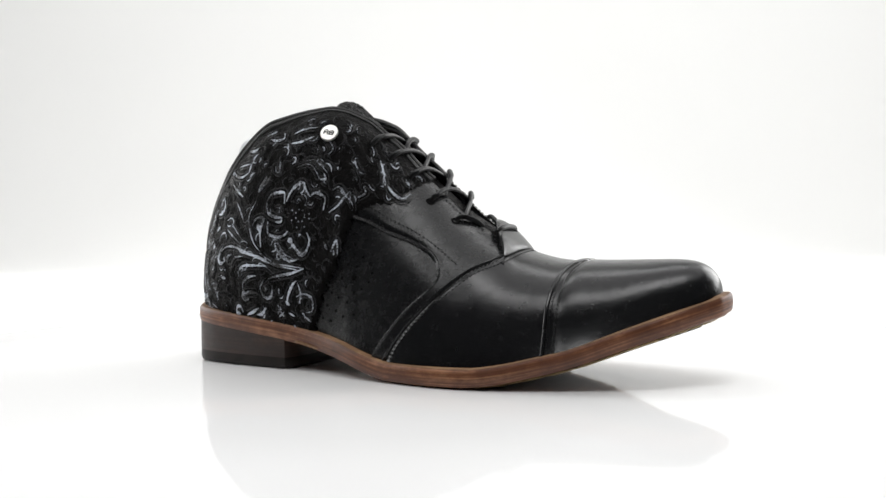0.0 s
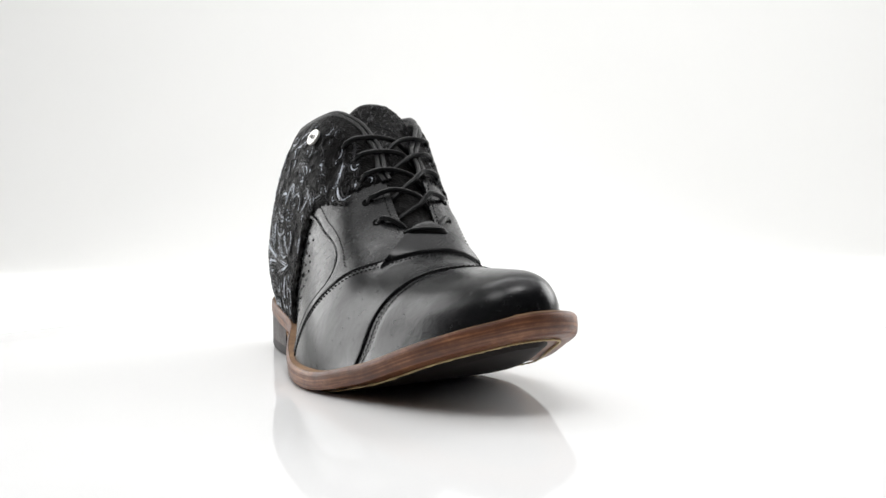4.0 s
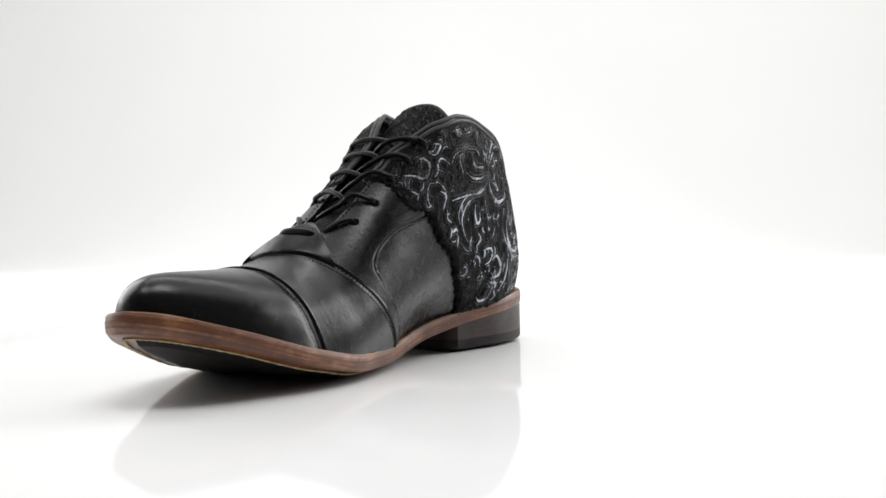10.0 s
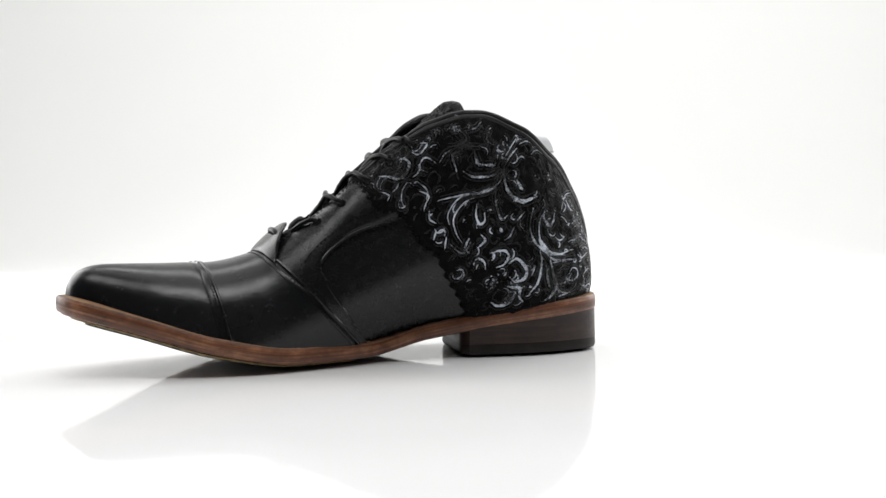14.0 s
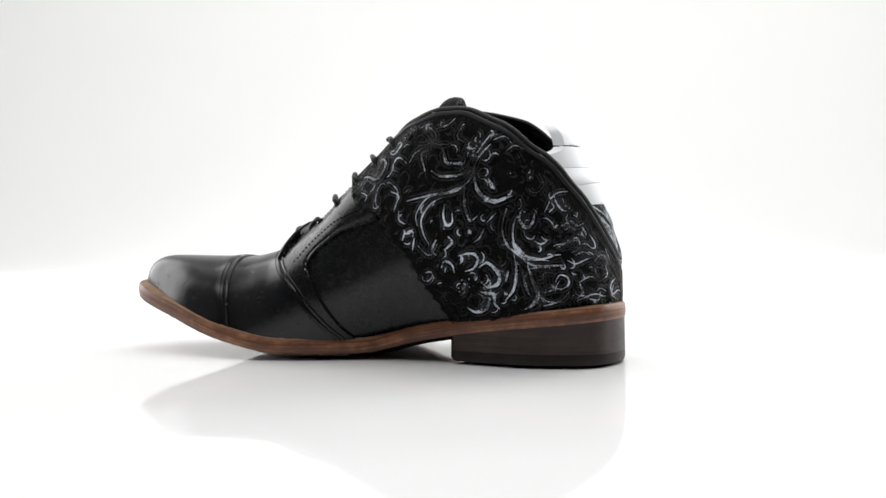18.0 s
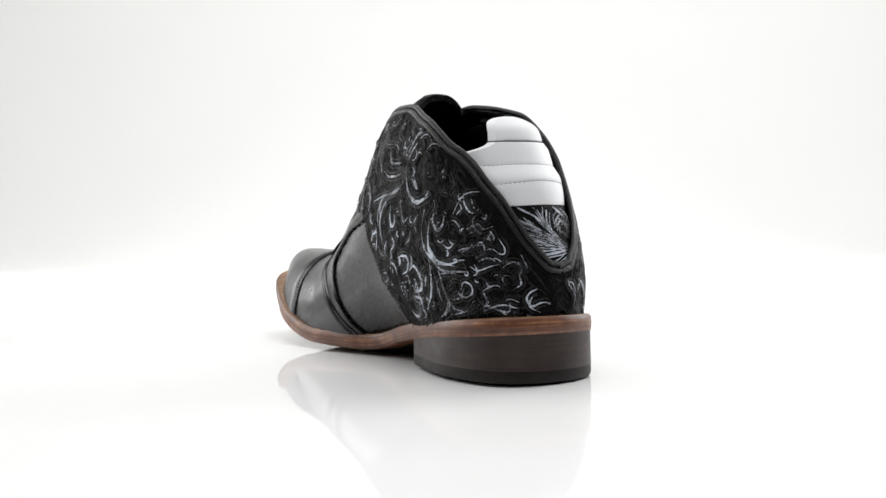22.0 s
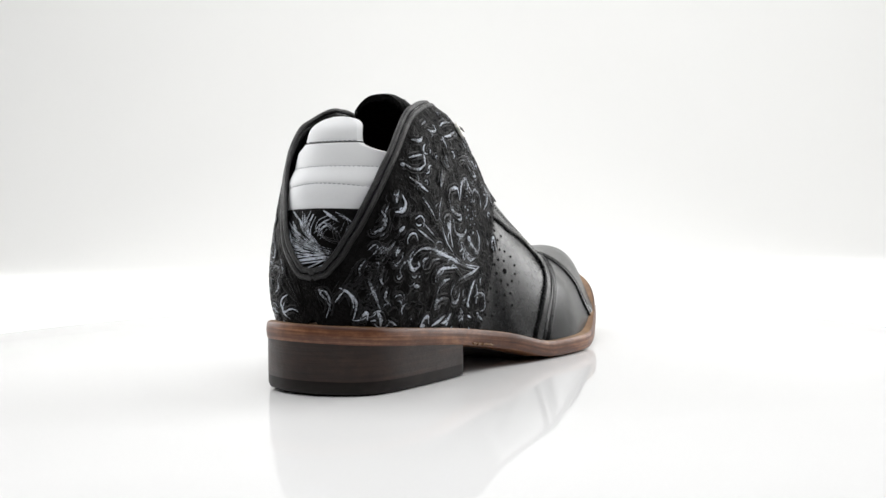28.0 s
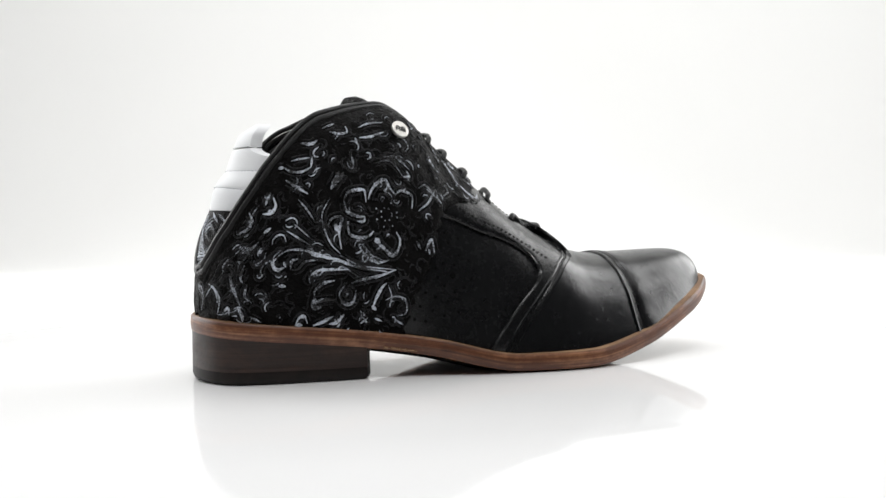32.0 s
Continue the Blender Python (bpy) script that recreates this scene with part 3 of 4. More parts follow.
def underside(name, d, x0, x1, drop, thick, material, label):
    """A thin slab that follows the curve of the sole."""
    c = inset(PLAN, d)
    lo, hi = max(x0, c[:, 0].min() + .0006), min(x1, c[:, 0].max() - .0006)
    xs = (lo + hi) / 2 - (hi - lo) / 2 * np.cos(np.linspace(0, math.pi, 54))
    rows_t, rows_b = [], []
    for k, x in enumerate(xs):
        a, b = span(c, x)
        y = a + (b - a) * np.linspace(0, 1, 17)
        z = welt_z(np.full(17, x)) + TILT * (y + .02) - THICK + .0003 + drop
        edge = np.clip(np.minimum(np.minimum(np.arange(17), 16 - np.arange(17)) / 1.5, min(k, 53 - k) / 2), 0, 1)
        rows_t.append(np.column_stack([np.full(17, x), y, z + .0012]))
        rows_b.append(np.column_stack([np.full(17, x), y, np.maximum(z - thick * (.35 + .65 * edge), .0002)]))
    sheet(name, np.array(rows_b), np.array(rows_t), material, BOOT, label)


def heel_plan(d):
    c = inset(PLAN, d)
    m = c[:, 0] < -.020
    c = c[m]
    breast = lambda y: -.044 + .232 * (y + .054) - .006 * np.clip((y - .008) / .012, 0, 1) ** 2
    c = np.array([p for p in c if p[0] < breast(p[1]) - .001])
    y = np.linspace(c[-1][1], c[0][1], 14)[1:-1]
    return np.vstack([c, np.column_stack([breast(y), y])])


def heel():
    c = heel_plan(.0004)
    ztop = welt_z(c[:, 0]) + lean(c) - THICK + .001
    grow = lambda f: c + (c.mean(0) - c) * f
    low = .0062 + .6 * lean(c) + .018 * TILT
    rows = [at(grow(.0), ztop)]
    for f in (.25, .5, .75):
        rows.append(at(grow(-.004 * f), ztop + (low - ztop) * f))
    rows.append(at(grow(-.005), low))
    loop_stack("heel_block", rows[::-1], HEEL, BOOT, "dark brown stacked leather heel")
    base = np.maximum(.6 * (lean(c) + .03 * .03), 0)
    rows = [at(grow(.000), low + .0002), at(grow(-.003), low - .0004), at(grow(-.005), base + .0022), at(grow(.012), base + .0005), at(grow(.10), base)]
    loop_stack("heel_lift", rows[::-1], HEEL_LIFT, BOOT, "worn black-brown rubber heel lift")


sole(), heel()


# ---- floral tooling on the quarters ----
RELIEF = {}


def stroke(store, left, width, stations, lift=.0025, squash=.36):
    """One rubbed ridge of the pattern: a tapering flattened cord on the skin; stations in millimetres and hundredths of psi."""
    s = 1 if left else -1
    p = [(a / 1000, s * b / 100) for a, b in zip(stations[::2], stations[1::2])]
    n = 9 * len(p) + 2
    c = curve_through([(a, b * .07) for a, b in p], n) / (1, .07)
    base = skin(c[:, 0], c[:, 1], np.full(n, lift))
    nrm = skin(c[:, 0], c[:, 1], np.full(n, lift + .001)) - base
    nrm /= np.linalg.norm(nrm, axis=1)[:, None] + 1e-12
    f = np.linspace(0, 1, n)
    r = width * .00034 * (.22 + .78 * np.sin(math.pi * np.clip(f * .92 + .05, 0, 1)) ** 1.25)
    r = r * (1 + .14 * np.sin(f * 31 + width * 9) + .12 * np.sin(f * 71 + p[0][0] * 900))
    RELIEF.setdefault(store, []).append(tube_data(base, r, 7, (nrm, squash)))
    if store[:6] != "ground":
        # low tooled ridges that follow the stroke on both sides
        tan = np.gradient(base, axis=0)
        tan /= np.linalg.norm(tan, axis=1)[:, None] + 1e-12
        out = np.cross(nrm, tan)
        cut = slice(2, n - 2)
        for d in (-1, 1):
            path = base + out * d * (r.max() + .0011) - nrm * (lift - .0022)
            RELIEF.setdefault("ground_" + store[-1], []).append(tube_data(path[cut], .00048 * (.5 + .5 * np.sin(math.pi * f[cut])), 6, (nrm[cut], .9)))


def LEFT_FLOWER(w, *st):
    stroke("flower_l", True, w * .72, st)


def LEFT_SCROLL(w, *st):
    stroke("scroll_l", True, w * .72, st)


def RIGHT_FLOWER(w, *st):
    stroke("flower_r", False, w, st)


def RIGHT_SCROLL(w, *st):
    stroke("scroll_r", False, w, st)


LEFT_SCROLL(5, -48, 59.4, -49.2, 63.9, -53.4, 66.7, -59.9, 67.8, -67.7, 66.1)
LEFT_SCROLL(4, -55.8, 62.2, -58.1, 64.4, -59.3, 64.4)
LEFT_SCROLL(2.5, -10.6, 63.9, -23.6, 65, -36.7, 65, -45.1, 62.8, -49.2, 58.9)
LEFT_SCROLL(2, -16.5, 71.1, -15.9, 68.3, -21.9, 65.6, -33.8, 65, -43.3, 63.3)
LEFT_SCROLL(2, -23.6, 77.2, -20.1, 73.9, -18.9, 70, -24.2, 67.2, -32, 66.1)
LEFT_SCROLL(3, -32, 67.8, -31.4, 70.6, -33.2, 72.8, -36.1, 72.2, -36.1, 70)
LEFT_SCROLL(3, -43.3, 63.9, -42.7, 66.7, -43.9, 70, -46.2, 72.2, -49.8, 71.1)
LEFT_SCROLL(2, -12.3, 54.4, -15.9, 52.8, -21.3, 52.8)
LEFT_SCROLL(3, -21.3, 58.9, -19.5, 54.4, -24.2, 53.9)
LEFT_SCROLL(4, -31.4, 54.4, -33.2, 57.8, -36.7, 58.3)
LEFT_SCROLL(4, -36.7, 58.3, -42.7, 58.3, -43.3, 57.2)
LEFT_SCROLL(3, -24.8, 59.4, -30.2, 61.1, -40.3, 61.1, -45.1, 60)
LEFT_SCROLL(2, -21.9, 48.9, -27.2, 52.8, -36.1, 53.3)
LEFT_SCROLL(2, -26.6, 48.3, -33.2, 47.2, -37.3, 44.4)
LEFT_SCROLL(2, -41.5, 47.2, -39.1, 51.1, -42.7, 52.8)
LEFT_SCROLL(2, -56.9, 53.3, -51, 56.7, -48, 59.4)
LEFT_SCROLL(1.5, -58.1, 49.4, -52.2, 53.9, -48.6, 56.7)
LEFT_SCROLL(4, -73, 68.9, -71.8, 71.7, -75.4, 73.3, -78.4, 71.7, -79.5, 68.9)
LEFT_SCROLL(3, -65.3, 69.4, -62.9, 75, -66.5, 79.4, -73, 81.1, -83.1, 81.7, -93.2, 78.3)
LEFT_SCROLL(2, -73, 68.9, -68.8, 73.3, -68.8, 77.8, -71.8, 80.6)
LEFT_SCROLL(6, -68.2, 77.8, -71.2, 80, -74.2, 80.6)
LEFT_SCROLL(3, -71.8, 80.6, -76, 83.3, -84.3, 83.9, -95, 81.7)
LEFT_SCROLL(2, -90.3, 88.3, -92.6, 85.6, -96.2, 85.6, -96.8, 88.3, -92.6, 90.6, -87.9, 89.4, -86.7, 86.7)
LEFT_SCROLL(1.5, -80.7, 92.2, -85.5, 95, -93.8, 95, -99.2, 92.2)
LEFT_SCROLL(5, -76, 83.9, -78.4, 88.9, -80.7, 92.2, -78.4, 95.6, -73.6, 97.2)
LEFT_SCROLL(3, -73, 85.6, -74.8, 90.6, -77.2, 93.9)
LEFT_SCROLL(3, -68.8, 80.6, -70, 85.6, -68.2, 91.1, -63.5, 94.4)
LEFT_SCROLL(3, -65.9, 85.6, -64.1, 88.9)
LEFT_FLOWER(3, -29.6, 83.3, -31.4, 81.7, -35.5, 82.8, -36.7, 85)
LEFT_FLOWER(3, -40.3, 82.2, -41.5, 80.6, -47.4, 80.6, -49.8, 82.2, -47.4, 84.4, -42.7, 85)
LEFT_FLOWER(4, -49.8, 84.4, -54.6, 83.3, -58.7, 85, -61.1, 87.2, -59.9, 89.4, -54.6, 90, -51, 88.3)
LEFT_FLOWER(4, -50.4, 91.1, -54, 91.7, -57.5, 92.2, -58.1, 95, -60.5, 96.7)
LEFT_FLOWER(4, -42.1, 95, -46.8, 96.7, -52.8, 96.1, -55.2, 93.3, -52.2, 92.8)
LEFT_SCROLL(2, -16.5, 76.1, -21.3, 78.9, -24.8, 79.4, -27.8, 77.2)
LEFT_SCROLL(3, -27.2, 76.1, -24.8, 78.3, -27.2, 80)
LEFT_SCROLL(3, -33.8, 75.6, -36.1, 77.2, -32, 78.9)
LEFT_SCROLL(2, -14.7, 73.9, -13.5, 77.2)
LEFT_SCROLL(2, -9.4, 71.1, -7.6, 73.3)
LEFT_SCROLL(2, -53.4, 74.4, -51, 76.7, -47.4, 77.8)
LEFT_SCROLL(2, -55.2, 72.8, -59.9, 70.6)
LEFT_SCROLL(4, -45.1, 74.4, -46.2, 75.6)
LEFT_SCROLL(2, -79.5, 76.7, -83.1, 77.2, -87.3, 75)
LEFT_SCROLL(2, -92, 76.1, -97.4, 71.7, -100.4, 68.3, -102.2, 71.1, -98.6, 75.6)
LEFT_SCROLL(2, -94.4, 68.9, -98, 65.6, -100.4, 65)
LEFT_SCROLL(1.5, -101, 71.7, -104.5, 67.8, -106.3, 67.2)
LEFT_SCROLL(1.5, -96.2, 79.4, -101, 78.9, -108.1, 71.7)
LEFT_SCROLL(3, -102.2, 87.2, -103.3, 90.6, -101, 93.3)
LEFT_SCROLL(2, -105.1, 92.8, -109.9, 93.9, -111.1, 90.6)
LEFT_SCROLL(2, -112.9, 69.4, -114, 75.6, -112.3, 81.1)
LEFT_SCROLL(2, -116.4, 80, -115.8, 87.8, -117.6, 91.1)
LEFT_SCROLL(1.5, -80.7, 56.1, -83.7, 58.9, -81.3, 62.2)
LEFT_SCROLL(1.5, -86.7, 66.7, -89.1, 63.9, -87.9, 62.8)
LEFT_SCROLL(1.5, -64.7, 55, -68.8, 52.2, -73, 51.7)
LEFT_SCROLL(1.5, -58.1, 52.2, -64.1, 50.6, -67.7, 52.2)
LEFT_SCROLL(2, -1.6, 50.6, -5.2, 49.4, -11.1, 54.4)
LEFT_SCROLL(2, -1, 55, -5.2, 59.4, -4.6, 61.7)
LEFT_SCROLL(2, -5.8, 65, -5.8, 67.2, -9.4, 69.4)
LEFT_SCROLL(2, -77.6, 88.9, -81.8, 91.7, -88.8, 91.1, -92.3, 87.8)
LEFT_SCROLL(1.4, -81.8, 87.2, -85.9, 85.6, -90.6, 85.6)
LEFT_SCROLL(1.7, -89.4, 76.7, -95.9, 72.8, -101.8, 68.3)
LEFT_SCROLL(2, -92.9, 68.3, -97.6, 63.3, -100.6, 62.8, -103.5, 58.3)
LEFT_SCROLL(2, -108.8, 72.8, -111.2, 66.7, -113.5, 65, -113.5, 71.1, -112.3, 75)
LEFT_SCROLL(2, -68.2, 80.6, -75.3, 82.2, -87.1, 81.7)
LEFT_SCROLL(2, -76.5, 85, -86.5, 83.9, -89.4, 85)
LEFT_SCROLL(2.2, -117, 71.7, -115.3, 82.8, -116.5, 87.2, -118.8, 75.6)
LEFT_SCROLL(1.7, -82.3, 96.7, -91.8, 95, -97, 91.1)
LEFT_SCROLL(2, -100, 76.1, -104.1, 72.2, -106.5, 71.7)
LEFT_SCROLL(1.4, -84.7, 67.2, -88.8, 60, -95.3, 52.2)
LEFT_SCROLL(1.4, -101.8, 86.7, -107, 82.2, -109.4, 82.8)
LEFT_SCROLL(1.7, -101.2, 94.4, -108.8, 90.6, -112.3, 91.1)
LEFT_SCROLL(3.6, 17.1, 36.7, 13.5, 41.1, 8.8, 47.2, 4.1, 48.3, 2.4, 45, 5.3, 40, 8.2, 38.9)
LEFT_SCROLL(2.2, -0, 42.2, -2.9, 46.1, -7.6, 45.6, -4.7, 42.2)
LEFT_SCROLL(2, -12.4, 40.6, -12.4, 45)
LEFT_SCROLL(2.2, -25.9, 41.1, -23.5, 38.3)
LEFT_SCROLL(1.8, -18.2, 45, -21.8, 45.6, -27.6, 50.6, -22.9, 52.2, -17.1, 51.1)
LEFT_SCROLL(1.7, -1.2, 50.6, -6.5, 55)
LEFT_SCROLL(1.5, 1.2, 55, 4.1, 52.2, 7.1, 52.8, 8.2, 56.1, 6.5, 59.4)
LEFT_SCROLL(1.7, -1.2, 57.8, -5.9, 61.1, -3.5, 62.8)
LEFT_SCROLL(1.7, 17.6, 45.6, 14.1, 50, 15.3, 51.7)
RIGHT_FLOWER(2.8, -55.9, 66.1, -53.5, 64.4, -49.4, 63.9, -45.3, 63.9, -44.7, 65.6, -44.7, 66.7)
RIGHT_FLOWER(2.8, -55.9, 66.1, -55.3, 68.3, -52.9, 69.4, -48.8, 70, -45.9, 70)
RIGHT_FLOWER(2.5, -45.9, 70, -46.5, 71.1, -50, 71.1)
RIGHT_FLOWER(2.8, -54.7, 71.1, -54.7, 73.3, -53.5, 74.4, -48.2, 75, -44.1, 74.4, -41.8, 73.3)
RIGHT_FLOWER(2.5, -43.5, 66.1, -41.2, 63.9, -37.6, 62.2, -35.9, 61.7, -33.5, 61.7, -31.8, 63.3, -28.8, 65)
RIGHT_FLOWER(2.5, -28.8, 65, -26.5, 63.9, -22.9, 63.9, -20, 64.4, -20.6, 67.2)
RIGHT_FLOWER(2.8, -41.8, 75.6, -38.2, 76.7, -32.9, 78.9, -29.4, 77.2, -28.2, 75, -30, 73.3)
RIGHT_FLOWER(3.9, -41.2, 75, -38.8, 76.1)
RIGHT_FLOWER(2.8, -50, 76.7, -47.1, 78.9, -40.6, 80.6, -34.7, 80)
RIGHT_FLOWER(1.4, -50.6, 76.7, -47.6, 76.7, -44.1, 78.9, -38.2, 80)
RIGHT_FLOWER(2.5, -64.7, 72.2, -62.9, 70.6, -59.4, 70, -57.6, 70.6, -59.4, 73.9, -58.8, 77.8)
RIGHT_FLOWER(3.9, -61.2, 71.7, -59.4, 73.9)
RIGHT_FLOWER(4.2, -57.1, 59.4, -58.8, 61.1, -61.8, 63.3)
RIGHT_FLOWER(2.8, -54.7, 59.4, -57.6, 61.7)
RIGHT_SCROLL(1.3, -62.9, 65.6, -67.1, 68.9, -66.5, 72.8, -63.5, 76.7, -59.4, 78.9)
RIGHT_SCROLL(2.4, -88.8, 76.7, -83.5, 76.1, -75.9, 77.2, -67.6, 79.4, -60, 80.6, -49.4, 82.2, -35.9, 82.8)
RIGHT_SCROLL(3.4, -74.7, 77.8, -68.2, 79.4)
RIGHT_SCROLL(2.8, -90, 77.2, -91.8, 78.3, -90, 80.6, -86.5, 80.6)
RIGHT_SCROLL(2, -86.5, 78.9, -85.9, 80.6)
RIGHT_SCROLL(2.4, -83.5, 81.7, -82.9, 79.4, -80, 78.9)
RIGHT_SCROLL(2, -82.9, 81.7, -80, 81.7, -76.5, 80, -70.6, 80)
RIGHT_SCROLL(2.2, -74.1, 86.1, -74.7, 84.4, -70.6, 82.8, -64.1, 82.8, -55.9, 82.8)
RIGHT_SCROLL(2.4, -72.3, 90, -71.8, 87.8, -67.6, 86.1, -62.3, 85.6)
RIGHT_SCROLL(4.5, -72.3, 93.3, -72.3, 91.7, -71.8, 90)
RIGHT_SCROLL(3.1, -71.8, 91.1, -67.6, 90.6, -62.3, 90.6)
RIGHT_SCROLL(2.8, -71.8, 93.3, -68.2, 92.2)
RIGHT_SCROLL(2.4, -54.1, 86.1, -47.6, 85, -39.4, 83.9, -31.2, 82.2)
RIGHT_SCROLL(1.1, -59.4, 79.4, -48.8, 81.7, -31.2, 82.2)
RIGHT_SCROLL(2.5, -42.9, 92.2, -41.2, 89.4, -38.2, 86.7, -35.9, 85.6)
RIGHT_SCROLL(2.8, -43.5, 91.7, -41.2, 92.8)
RIGHT_SCROLL(2.8, -60, 89.4, -58.2, 91.1, -54.7, 91.7, -52.3, 90, -51.8, 87.8)
RIGHT_SCROLL(2.8, -57.6, 88.3, -55.9, 88.9, -57.1, 90)
RIGHT_SCROLL(1.3, -60, 89.4, -59.4, 88.3, -57.1, 86.7)
RIGHT_SCROLL(1.8, -80.6, 97.8, -78.8, 95.6, -76.5, 95, -74.7, 97.2)
RIGHT_SCROLL(3.4, -80.6, 97.8, -77.1, 97.8)
RIGHT_SCROLL(2.8, -71.8, 97.8, -67.6, 96.7, -62.3, 95)
RIGHT_SCROLL(2.8, -64.1, 97.2, -60.6, 96.7, -57.1, 94.4)
RIGHT_SCROLL(1.7, -48.8, 96.7, -45.3, 95)
RIGHT_SCROLL(1.5, -36.5, 90, -31.8, 88.9, -26.5, 89.4, -25.9, 92.8, -30.6, 93.9)
RIGHT_SCROLL(1.7, -31.2, 95, -27.1, 96.1)
RIGHT_SCROLL(1.5, -111.8, 70.6, -111.2, 66.7, -109.4, 65.6)
RIGHT_SCROLL(2.4, -109.4, 73.3, -108.8, 79.4, -107, 86.7, -105.9, 90)
RIGHT_SCROLL(2.2, -103.5, 73.9, -105.3, 77.8, -104.7, 80.6)
RIGHT_SCROLL(2, -102.9, 82.2, -104.1, 85.6, -102.9, 88.3)
RIGHT_SCROLL(2.5, -104.7, 67.8, -101.2, 69.4, -97, 68.9)
RIGHT_SCROLL(3.9, -102.3, 69.4, -100.6, 70)
RIGHT_SCROLL(1.7, -106.5, 70, -103.5, 72.8)
RIGHT_SCROLL(2.4, -94.7, 67.2, -91.2, 67.2)
RIGHT_SCROLL(2.5, -99.4, 55, -98.8, 59.4, -101.2, 61.1, -104.1, 58.9)
RIGHT_SCROLL(2.5, -94.1, 60.6, -90.6, 62.8, -88.2, 61.7, -88.8, 58.3)
RIGHT_SCROLL(1.7, -92.3, 58.9, -91.2, 57.2)
RIGHT_SCROLL(2.5, -82.3, 56.1, -78.2, 59.4, -72.9, 62.8)
RIGHT_SCROLL(1.5, -77.6, 63.3, -74.1, 66.7, -70.6, 70.6)
RIGHT_SCROLL(1.5, -84.1, 70.6, -79.4, 73.3, -73.5, 76.1)
RIGHT_SCROLL(1.1, -80.6, 69.4, -76.5, 72.2, -71.2, 75.6)
RIGHT_SCROLL(2.2, -82.9, 51.1, -79.4, 54.4, -74.7, 56.1, -70, 56.1)
RIGHT_SCROLL(1.8, -70, 56.1, -68.8, 53.3)
RIGHT_SCROLL(1.7, -78.8, 51.1, -74.1, 52.2, -70, 53.3)
RIGHT_SCROLL(2.8, -72.9, 47.2, -68.2, 49.4, -64.7, 48.9)
RIGHT_SCROLL(2.8, -84.7, 50.6, -82.3, 51.7)
RIGHT_SCROLL(2.2, -58.8, 47.2, -55.3, 48.3, -50, 48.3, -50, 46.1)
RIGHT_SCROLL(1.8, -43.5, 47.2, -37.6, 46.1, -30, 46.1)
RIGHT_SCROLL(2.2, -44.1, 50.6, -38.2, 50.6, -30.6, 49.4)
RIGHT_SCROLL(1.7, -61.8, 45.6, -55.3, 44.4)
RIGHT_SCROLL(1.7, -49.4, 55.6, -49.4, 58.3)
RIGHT_SCROLL(2.2, -21.8, 58.9, -20.6, 60, -24.1, 60.6)
RIGHT_SCROLL(1.8, -17.1, 67.2, -11.2, 63.9, -6.5, 58.9, -5.9, 61.7)
RIGHT_SCROLL(2.2, -14.7, 76.1, -11.2, 72.8, -10, 76.1)
RIGHT_SCROLL(2.2, -19.4, 74.4, -17.1, 76.1)
RIGHT_SCROLL(1.7, -15.9, 61.7, -11.8, 60, -7.1, 61.1)
RIGHT_SCROLL(1.3, -35.9, 56.7, -28.8, 56.1, -24.1, 57.2, -20, 58.3)
RIGHT_SCROLL(1.3, -38.8, 57.8, -31.2, 57.2, -26.5, 58.9, -24.1, 60.6)
RIGHT_SCROLL(1.6, -118.8, 51.1, -118.8, 32.2, -118.8, 48.3, -118.2, 78.9)
RIGHT_SCROLL(1.7, -116.5, 66.7, -114.7, 76.7, -114.1, 85.6)
RIGHT_SCROLL(2.2, -112.3, 92.8, -110.6, 90, -110, 93.9)
RIGHT_SCROLL(2.8, -107, 90.6, -105.3, 93.9, -104.7, 97.2)
RIGHT_SCROLL(1.7, -101.8, 95, -97, 97.2)
RIGHT_SCROLL(2.8, -89.4, 85.6, -85.9, 86.1)
RIGHT_SCROLL(1.4, -97, 78.9, -96.5, 81.1)
RIGHT_SCROLL(1.4, -95.3, 86.7, -94.7, 88.9)
RIGHT_SCROLL(1.1, -58.8, 81.7, -52.3, 83.9, -45.3, 86.1)
RIGHT_SCROLL(1.1, -35.3, 86.1, -33.5, 88.9, -34.7, 91.7)
RIGHT_SCROLL(1.7, -41.8, 95, -38.2, 95.6)
RIGHT_SCROLL(2.5, 10.6, 43.9, 14.7, 43.9, 20, 41.7, 22.4, 36.7)
RIGHT_SCROLL(1.7, 3.5, 38.9, 7.6, 42.2, 8.8, 46.1)
RIGHT_SCROLL(2, -2.4, 58.3, 1.2, 55, -0, 53.9)
RIGHT_SCROLL(1.7, -118.8, 38.3, -118.2, 67.8, -118.8, 82.2)
RIGHT_SCROLL(1.7, -115.9, 71.1, -113.5, 82.8, -114.1, 92.2)


def seeds(store, left, cx, cp, rows):
    """The dotted heart of a flower."""
    s = 1 if left else -1
    for dx, dp in rows:
        c = np.array([[cx + dx - .0003, s * (cp + dp)], [cx + dx, s * (cp + dp)], [cx + dx + .0003, s * (cp + dp)]])
        base = skin(c[:, 0], c[:, 1], np.full(3, .0024))
        nrm = skin(c[:, 0], c[:, 1], np.full(3, .0034)) - base
        nrm /= np.linalg.norm(nrm, axis=1)[:, None]
        RELIEF[store].append(tube_data(base, (.0002, .0005, .0002), 6, (nrm, .8)))


seeds("flower_l", True, -.0425, .895, [(.0042 * math.cos(a) * k, .026 * math.sin(a) * k) for k in (.45, 1) for a in np.linspace(.3, 6.2, 7)])
seeds("flower_r", False, -.0345, .694, [(.0056 * math.cos(a) * k, .030 * math.sin(a) * k) for k in (.5, 1) for a in np.linspace(.2, 6.1, 8)])


